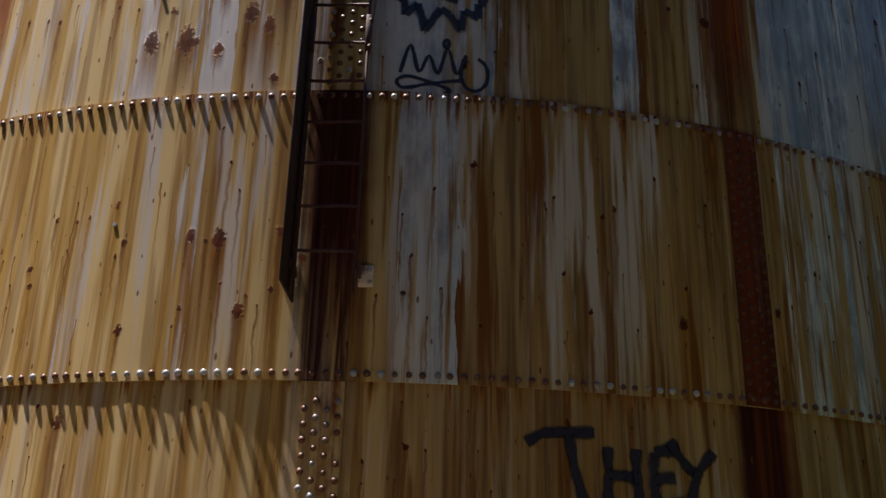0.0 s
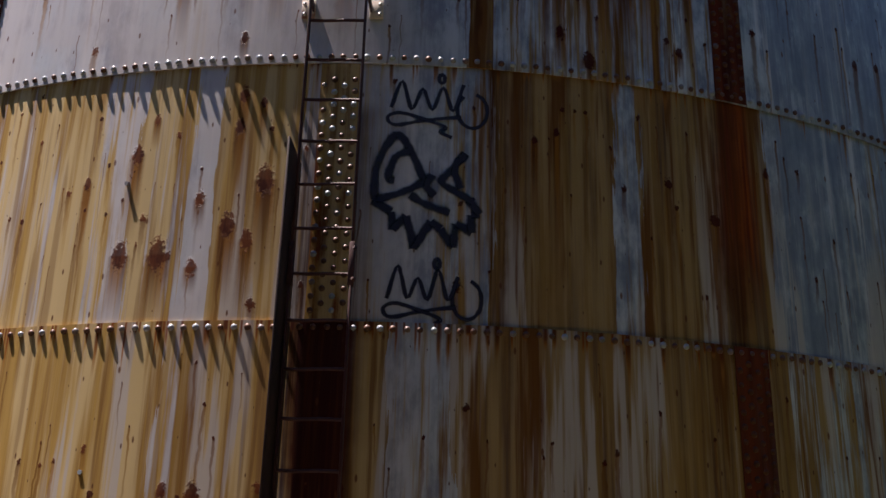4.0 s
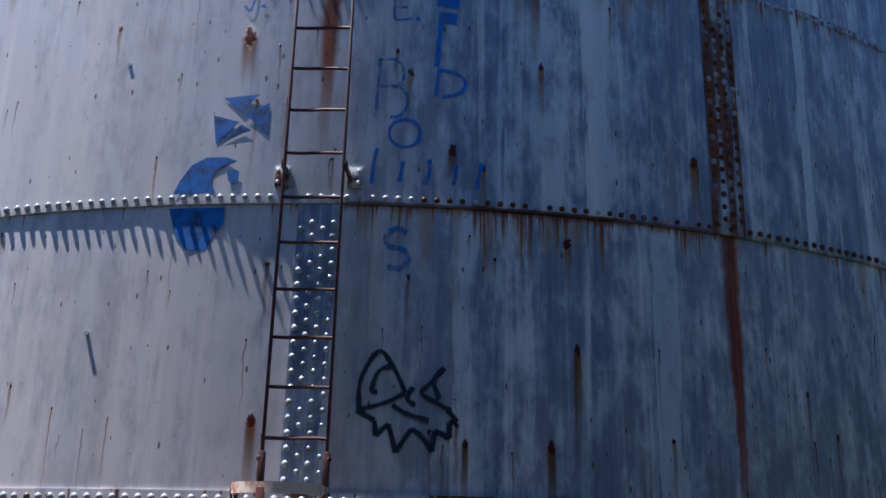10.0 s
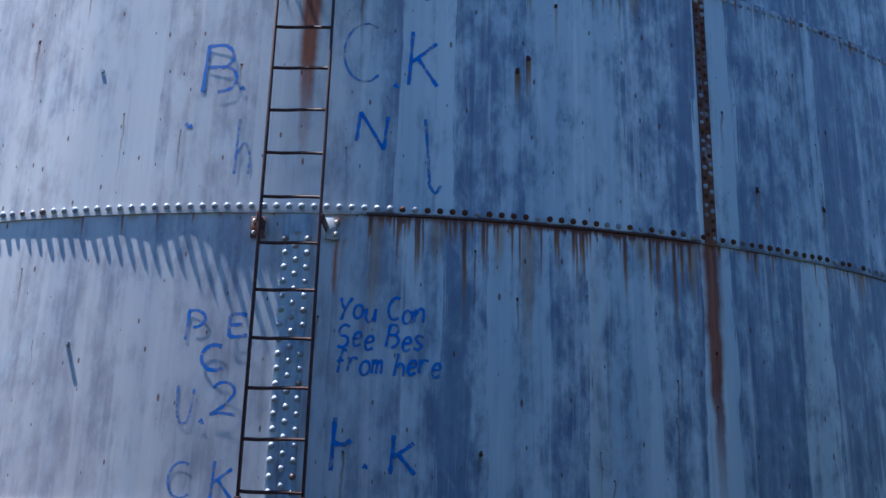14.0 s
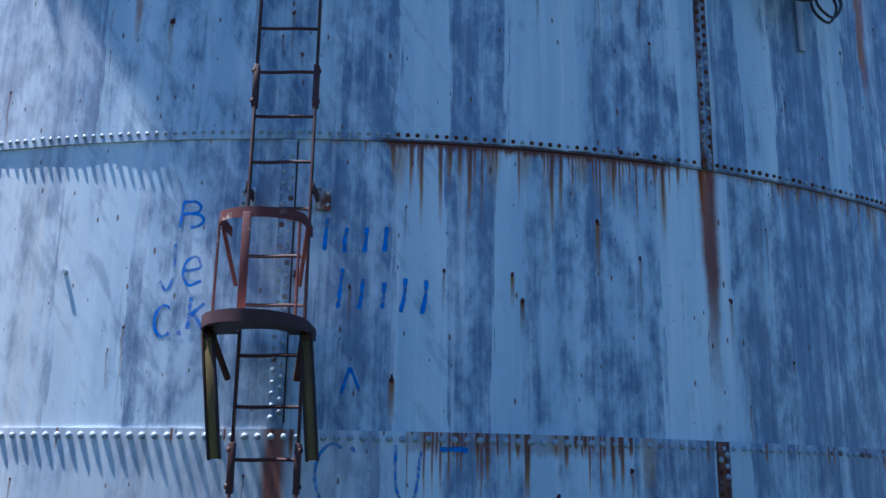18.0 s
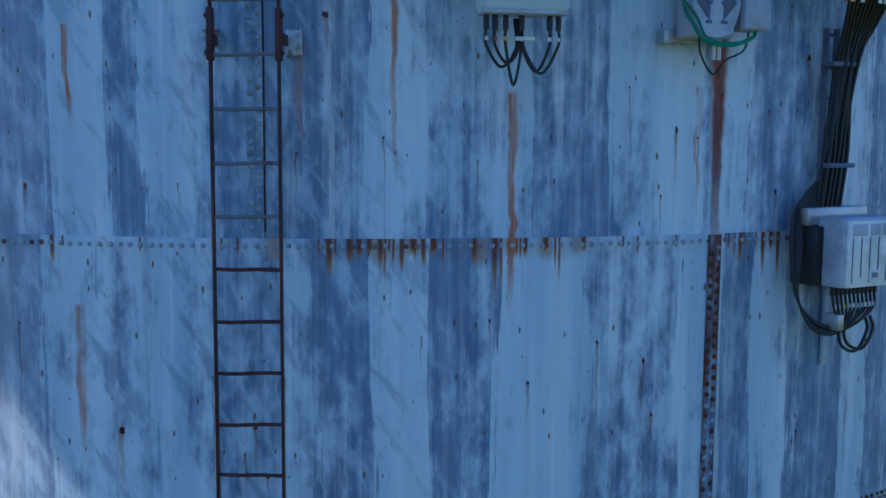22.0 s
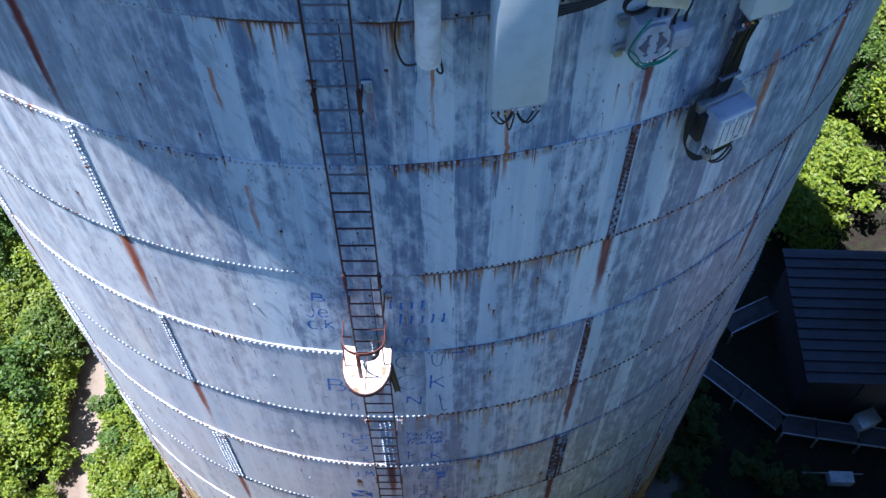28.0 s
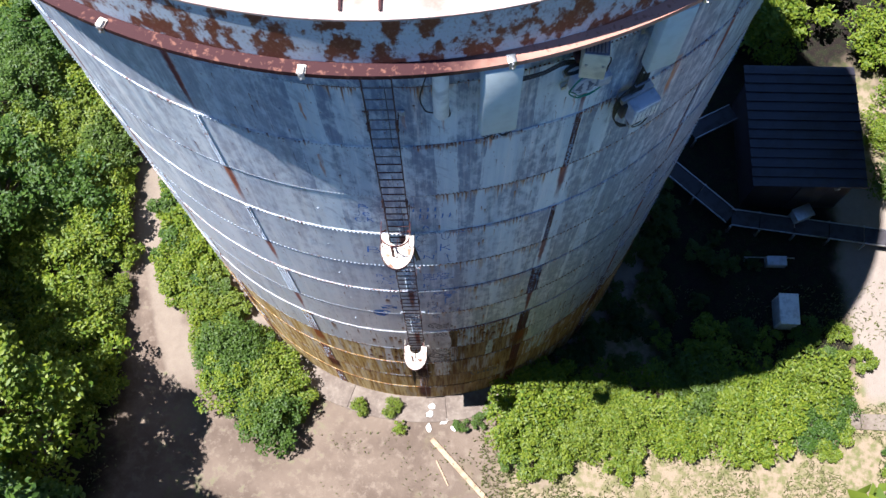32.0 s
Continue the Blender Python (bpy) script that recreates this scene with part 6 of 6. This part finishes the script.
def build_yard():
    box = thing("white_cabinet", pose(11.78, -4.55, BASE, 0, 0, -4), "small white steel cabinet standing in long grass", "cabinet")
    part("body", block(-0.3, 0.3, -0.5, 0.5, 0.02, 0.85, 0.015), WHITE, box)
    part("lid", block(-0.32, 0.32, -0.52, 0.52, 0.85, 0.9, 0.01), WHITE, box)
    part("door", block(-0.312, -0.3, -0.42, 0.42, 0.1, 0.78, 0.004), RADIO, box)
    sign = thing("small_cabinet", pose(11.75, -2.75, BASE, 0, 0, -3), "small pale box on a rail beside the cable bridge", "cabinet")
    part("body", block(-0.33, 0.33, -0.16, 0.16, 0.1, 0.45, 0.012), RADIO, sign)
    part("rail", tube([(-1.1, 0.1, 0.42), (0.6, 0.1, 0.42)], 0.02, 6, False), GALV, sign)
    for x in (-1.0, -0.25, 0.3):
        part("leg", block(x - 0.02, x + 0.02, 0.06, 0.1, 0, 0.42, 0.004), GALV, sign)
    hut = thing("meter_box", pose(12.65, -1.25, BASE, 0, 0, 20), "grey meter box beside the shed door", "box")
    part("body", block(-0.3, 0.3, -0.2, 0.2, 0.0, 1.0, 0.015), RADIO, hut)
    part("hood", block(-0.33, 0.33, -0.24, 0.22, 1.0, 1.04, 0.008), GALV, hut)
    slab = thing("concrete_slab", pose(13.9, -8.17, BASE, 0, 0, -4), "cracked grey concrete slab among the weeds", "slab")
    for a, b in ((-0.75, -0.05), (-0.02, 0.9), (0.93, 2.4)):
        part("slab_piece", block(a, b, -0.25, 0.26, -0.05, 0.06, 0.015), CONCRETE, slab)
    for (x0, y0), (x1, y1), w, lab in (((-0.04, -8.33), (1.75, -10.4), 0.16, "long weathered plank lying on bare soil"), ((0.09, -9.01), (0.45, -9.82), 0.05, "thin stick of wood lying on bare soil")):
        d = math.hypot(x1 - x0, y1 - y0)
        ob = thing("plank" if w > 0.1 else "batten", pose(x0, y0, BASE, 0, 0, math.degrees(math.atan2(y1 - y0, x1 - x0))), lab, "plank")
        part("board", block(0, d, -w / 2, w / 2, -0.02, 0.045, 0.008), WOOD, ob)
    rr = random.Random(8)
    for k in range(5):
        x, y = rr.uniform(-0.2, 0.7), rr.uniform(-8.2, -7.25)
        bm = bmesh.new()
        bmesh.ops.create_icosphere(bm, subdivisions=2, radius=0.09, matrix=Matrix.Diagonal((1.4, 1.0, 0.3, 1)))
        for v in bm.verts:
            v.co *= 1 + 0.5 * noise.noise(v.co * 14 + Vector((k, 0, 0)))
        tagged(new("debris_scrap", from_bm("debris_scrap", bm, WHITE)), "crumpled white scrap on the ground", "litter", "litter").matrix_world = pose(x, y, BASE + (0.075 if y > -7.7 else 0.01), 0, 0, 50 * k)


# ---- plants ----
def leaf_mat(name, a, b):
    n = Nodes(name)
    r = n.island()
    col = n.mix(r, a, b)
    col = n.mix(n.mul(n.rnd(), 0.45), col, (0.12, 0.16, 0.024))
    t = n.t.nodes.new("ShaderNodeBsdfTranslucent")
    n.put(t.inputs[0], col)
    mixed = n.t.nodes.new("ShaderNodeMixShader")
    mixed.inputs[0].default_value = 0.38
    n.done(col, 0.5, 0.0, 0.35)
    n.t.links.new(n.b.outputs[0], mixed.inputs[1])
    n.t.links.new(t.outputs[0], mixed.inputs[2])
    n.t.links.new(mixed.outputs[0], n.t.nodes["Material Output"].inputs[0])
    return n.mat


LEAF_A = leaf_mat("leaf_bright", (0.070, 0.135, 0.006), (0.225, 0.275, 0.014))
LEAF_B = leaf_mat("leaf_deep", (0.025, 0.07, 0.010), (0.085, 0.155, 0.016))
# darker copy of the leaf colours for plants standing in the tank's shadow
LEAF_SHADE = leaf_mat("leaf_darkened_for_shade", (0.010, 0.030, 0.006), (0.030, 0.060, 0.010))
GRASS = leaf_mat("grass_blade", (0.10, 0.13, 0.04), (0.26, 0.22, 0.13))


def leaf_cloud(name, clumps, per, size, material, seed):
    """Small folded leaves gathered in clumps, each leaf its own island."""
    g = np.random.default_rng(seed)
    cen = np.repeat(np.array([c[:3] for c in clumps]), per, 0)
    rad = np.repeat(np.array([c[3] for c in clumps]), per)
    d = g.normal(size=(len(cen), 3))
    d /= np.linalg.norm(d, axis=1)[:, None]
    d[:, 2] = np.where(d[:, 2] < -0.25, -d[:, 2], d[:, 2])
    p = cen + d * (rad * g.uniform(0.35, 1.05, len(rad)) ** 0.6)[:, None]
    ax = g.normal(size=(len(cen), 3)) * (1, 1, 0.45)
    ax /= np.linalg.norm(ax, axis=1)[:, None]
    nr = d * 0.7 + np.array((0, 0, 0.9)) + g.normal(size=d.shape) * 0.45
    sd = np.cross(ax, nr)
    sd /= np.linalg.norm(sd, axis=1)[:, None] + 1e-9
    up = np.cross(sd, ax)
    s = (size * g.uniform(0.6, 1.35, len(cen)))[:, None]
    v = np.stack([p - ax * s, p + sd * s * 0.5 + up * s * 0.16, p + ax * s, p - sd * s * 0.5 + up * s * 0.16], 1).reshape(-1, 3)
    n = len(cen)
    me = bpy.data.meshes.new(name)
    me.vertices.add(4 * n)
    me.vertices.foreach_set("co", v.ravel())
    f = np.arange(4 * n).reshape(n, 4)
    tri = np.concatenate([f[:, [0, 1, 2]], f[:, [0, 2, 3]]], 1).reshape(-1)
    me.loops.add(6 * n)
    me.loops.foreach_set("vertex_index", tri)
    me.polygons.add(2 * n)
    me.polygons.foreach_set("loop_start", np.arange(0, 6 * n, 3))
    me.materials.append(material)
    me.update(calc_edges=True)
    return me


def make_plant(seed, radius, height, trunk, clumps, per, leaf, material):
    """The meshes of one plant: stems with limbs, and a crown of leaf clumps."""
    rr = random.Random(seed)
    stems = bmesh.new()
    spots = []
    for k in range(clumps):
        a, q = rr.uniform(0, 6.28), math.sqrt(rr.random()) * radius
        h = trunk + (height - trunk) * rr.uniform(0.25, 0.95) * (1 - 0.45 * (q / radius) ** 2)
        c = (q * math.cos(a), q * math.sin(a), h)
        spots.append((*c, rr.uniform(0.2, 0.42) * radius * (0.75 if radius > 1.5 else 1)))
        if k % 2 == 0:
            t = bpy.data.meshes.new("t")
            b = tube([(0, 0, trunk * 0.5), (c[0] * 0.4, c[1] * 0.4, trunk + (h - trunk) * 0.45), c], 0.022 * height, 5, True, 2, 0.006)
            b.to_mesh(t)
            b.free()
            stems.from_mesh(t)
            bpy.data.meshes.remove(t)
    t = bpy.data.meshes.new("t")
    b = tube([(0, 0, -0.15), (0.03, 0.02, trunk * 0.5), (0, 0, trunk + 0.1)], 0.035 * height, 7, True, 2, 0.02 * height)
    b.to_mesh(t)
    b.free()
    stems.from_mesh(t)
    bpy.data.meshes.remove(t)
    return from_bm("trunk", stems, BARK), leaf_cloud("crown", spots, per, leaf, material, seed)


def plant(kind, meshes, x, y, s, label, group, z=BASE):
    ob = thing(kind, pose(x, y, z, 0, 0, random.uniform(0, 360)) @ Matrix.Diagonal((s, s, s * random.uniform(0.85, 1.1), 1)), label, kind.replace("_", " "), group)
    part("trunk", meshes[0], None, ob)
    part("crown", meshes[1], None, ob)


def build_plants():
    rr = random.Random(21)
    low = [make_plant(10 + k, 0.62, 0.95, 0.12, 20, 88, 0.050, (LEAF_A, LEAF_A, LEAF_B, LEAF_A)[k % 4]) for k in range(4)]
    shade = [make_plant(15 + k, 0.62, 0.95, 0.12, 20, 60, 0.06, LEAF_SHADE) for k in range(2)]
    mid = [make_plant(20 + k, 1.15, 1.9, 0.35, 30, 105, 0.066, (LEAF_A, LEAF_B, LEAF_A)[k % 3]) for k in range(4)]
    tall = [make_plant(30 + k, 2.2, 5.2, 1.6, 56, 160, 0.085, (LEAF_B, LEAF_A)[k % 2]) for k in range(3)]

    high = [make_plant(40 + k, 2.9, 12.0, 3.6, 84, 42, 0.24, (LEAF_B, LEAF_A)[k % 2]) for k in range(3)]
    near = [make_plant(45 + k, 2.9, 12.0, 3.6, 90, 230, 0.10, (LEAF_A, LEAF_B)[k % 2]) for k in range(2)]

    giant = [make_plant(50 + k, 3.2, 17.0, 3.0, 130, 46, 0.32, (LEAF_B, LEAF_A)[k % 2]) for k in range(2)]

    def scatter(n, spot, kit, s0, s1, kind, label, group, gap):
        done = []
        for _ in range(n * 12):
            if len(done) >= n:
                break
            x, y = spot()
            if all((x - a) ** 2 + (y - b) ** 2 > gap * gap for a, b in done):
                done.append((x, y))
                plant(kind, rr.choice(kit), x, y, rr.uniform(s0, s1), label, group)

    def polar(r0, r1, a0, a1):
        def spot():
            r, a = rr.uniform(r0, r1), radians(rr.uniform(a0, a1))
            return r * math.sin(a), -r * math.cos(a)
        return spot

    def area(x0, x1, y0, y1):
        return lambda: (rr.uniform(x0, x1), rr.uniform(y0, y1))

    # hedge between the footing and the path
    scatter(60, polar(7.75, 8.85, -105, -31), low, 0.85, 1.3, "shrub", "low leafy shrub growing at the tank's foot", "shrubs by the tank", 0.42)
    scatter(16, polar(8.0, 9.3, -52, -33), mid, 0.55, 0.85, "shrub", "dense green shrub beside the tank footing", "shrubs by the tank", 0.6)
    # row in front on the sunny side
    scatter(24, area(2.7, 13.0, -8.5, -7.0), mid, 0.55, 1.05, "shrub", "bright green shrub beside dry grass", "shrubs by the clearing", 0.75)
    scatter(30, area(2.2, 13.6, -9.2, -6.9), low, 0.7, 1.15, "shrub", "low bright green weed beside dry grass", "shrubs by the clearing", 0.45)
    scatter(16, area(7.5, 14.0, -7.0, -5.0), low, 0.6, 1.1, "shrub", "low weed at the edge of the tank's shadow", "shrubs by the clearing", 0.5)
    # weeds inside the tank's shadow, the shade deepened by their leaf colour
    scatter(18, polar(8.2, 11.5, 40, 85), shade, 0.5, 1.0, "shrub", "low weed with leaves coloured dark for the tank's shadow", "shrubs in the shade", 0.7)
    scatter(30, polar(7.15, 8.2, 36, 104), shade, 0.55, 0.95, "shrub", "leafy weed on the shaded footing, coloured dark for the shade", "shrubs in the shade", 0.3)
    # beyond the path
    scatter(66, area(-17.5, -10.9, -7.0, 10.0), mid, 0.7, 1.3, "shrub", "tangled green shrub at the wood's edge", "shrubs beyond the path", 0.8)
    scatter(34, area(-11.4, -10.35, -6.0, 7.0), low, 0.7, 1.1, "shrub", "low leafy shrub along the sandy path", "shrubs beyond the path", 0.45)
    scatter(20, area(-22.0, -12.8, -3.0, 16.0), tall, 0.6, 1.05, "tree", "leafy young tree in the wood", "trees of the wood", 2.0)
    for x, y, s in ((-12.6, -8.2, 0.95), (-14.8, -5.4, 0.72), (-11.6, -12.4, 1.0), (-17.0, -9.0, 1.1), (-17.5, -3.5, 1.0), (-15.5, -13.5, 1.1), (-8.6, -16.2, 1.0)):
        plant("tree", rr.choice(near), x, y, s, "tall broad-leaved tree beside the clearing", "tall trees")
    # unseen trees, added to keep low sky light off the lower wall
    ring = polar(17.8, 20.2, -42, 36)
    scatter(14, ring, giant, 0.95, 1.15, "tree", "unseen very tall tree, added to block low sky light", "tall trees", 2.3)
    scatter(9, polar(20.5, 23.0, 40, 82), giant, 1.0, 1.15, "tree", "unseen very tall tree, added to block low sky light", "tall trees", 2.3)
    # further unseen trees, added behind and to both sides for the same shading
    scatter(14, area(-26.0, 26.0, -30.0, -21.5), high, 0.95, 1.35, "tree", "unseen tall tree, added round the clearing to hold back sky light", "tall trees", 3.6)
    scatter(14, area(17.0, 28.0, -16.0, 8.0), high, 0.9, 1.2, "tree", "unseen tall tree, added round the clearing to hold back sky light", "tall trees", 3.6)
    scatter(10, area(-30.0, -19.0, -16.0, 16.0), high, 0.95, 1.3, "tree", "unseen tall tree, added round the clearing to hold back sky light", "tall trees", 3.6)
    # behind and beside the shed
    scatter(24, area(11.0, 21.0, 4.8, 14.0), mid, 0.8, 1.5, "shrub", "sunlit leafy shrub behind the shed", "shrubs behind the shed", 0.95)
    scatter(15, area(14.5, 26.0, 7.0, 22.0), tall, 0.7, 1.05, "tree", "leafy tree behind the shed", "trees of the wood", 2.2)
    scatter(12, area(15.8, 20.0, -1.5, 4.5), mid, 0.6, 1.0, "shrub", "leafy shrub beside the shed", "shrubs behind the shed", 1.0)
    scatter(10, area(14.2, 18.0, -13.0, -8.9), low, 0.7, 1.2, "shrub", "green weed beside the concrete slab", "shrubs by the clearing", 0.6)
    for x, y, s in ((-2.35, -7.25, 0.45), (-1.3, -7.3, 0.5), (-1.05, -7.95, 0.36), (0.95, -7.95, 0.42), (1.5, -7.85, 0.45), (1.9, -7.4, 0.4)):
        plant("weed", rr.choice(low), x, y, s, "bright green weed in a crack of the footing", "weeds in the footing", BASE + 0.02)
    # grass
    g = np.random.default_rng(5)
    blades = []
    for x0, x1, y0, y1, n in ((1.5, 15, -11, -7.6, 9000), (-3.6, 1.5, -11, -8.0, 350), (8, 15.5, -7, -3.5, 1800), (-16, -10.2, -11, 8, 2500)):
        blades.append(np.stack([g.uniform(x0, x1, n), g.uniform(y0, y1, n)], 1))
    p = np.concatenate(blades)
    keep = np.array([noise.noise((x * 0.7, y * 0.7, 7)) > -0.15 for x, y in p])
    p = p[keep]
    n = len(p)
    a = g.uniform(0, 6.28, n)
    s = g.uniform(0.05, 0.17, n)
    w = 0.016 + s * 0.05
    root = np.c_[p, np.full(n, BASE - 0.03)]
    side = np.c_[np.cos(a), np.sin(a), np.zeros(n)] * w[:, None]
    tip = root + np.c_[-np.sin(a) * s * 0.8, np.cos(a) * s * 0.8, s + 0.03]
    v = np.stack([root - side, root + side, tip], 1).reshape(-1, 3)
    me = mesh_of("grass", v, [(3 * i, 3 * i + 1, 3 * i + 2) for i in range(n)], GRASS, False)
    tagged(new("grass", me), "tufts of dry and green grass on the clearing", "grass", kind="stuff")


build_top()
build_ladder()
build_cage(8.03, False, 0.63)
build_cage(16.43, True, 0.58)
build_panel_antenna(9.6, 20.72, 22.33, 0.46, 0, 0.50, "tall pale grey panel antenna mounted on the tank wall", True)
build_panel_antenna(26.5, 21.02, 22.33, 0.40, -6, 0.48, "pale panel antenna above a cable tray on the tank", False)
build_round_antenna()
build_beige_box()
build_radio_unit()
build_cabinet()
build_marks()
build_shed()
build_walkway([(8.4, 0.75), (10.35, -1.2), (11.3, -1.38), (15.9, -2.2), (19.0, -2.6)], "grey raised cable bridge on short posts")
build_walkway([(9.3, 2.0), (10.9, 2.75)], "short raised cable bridge from shed to tank")
build_yard()
build_plants()
build_shell()
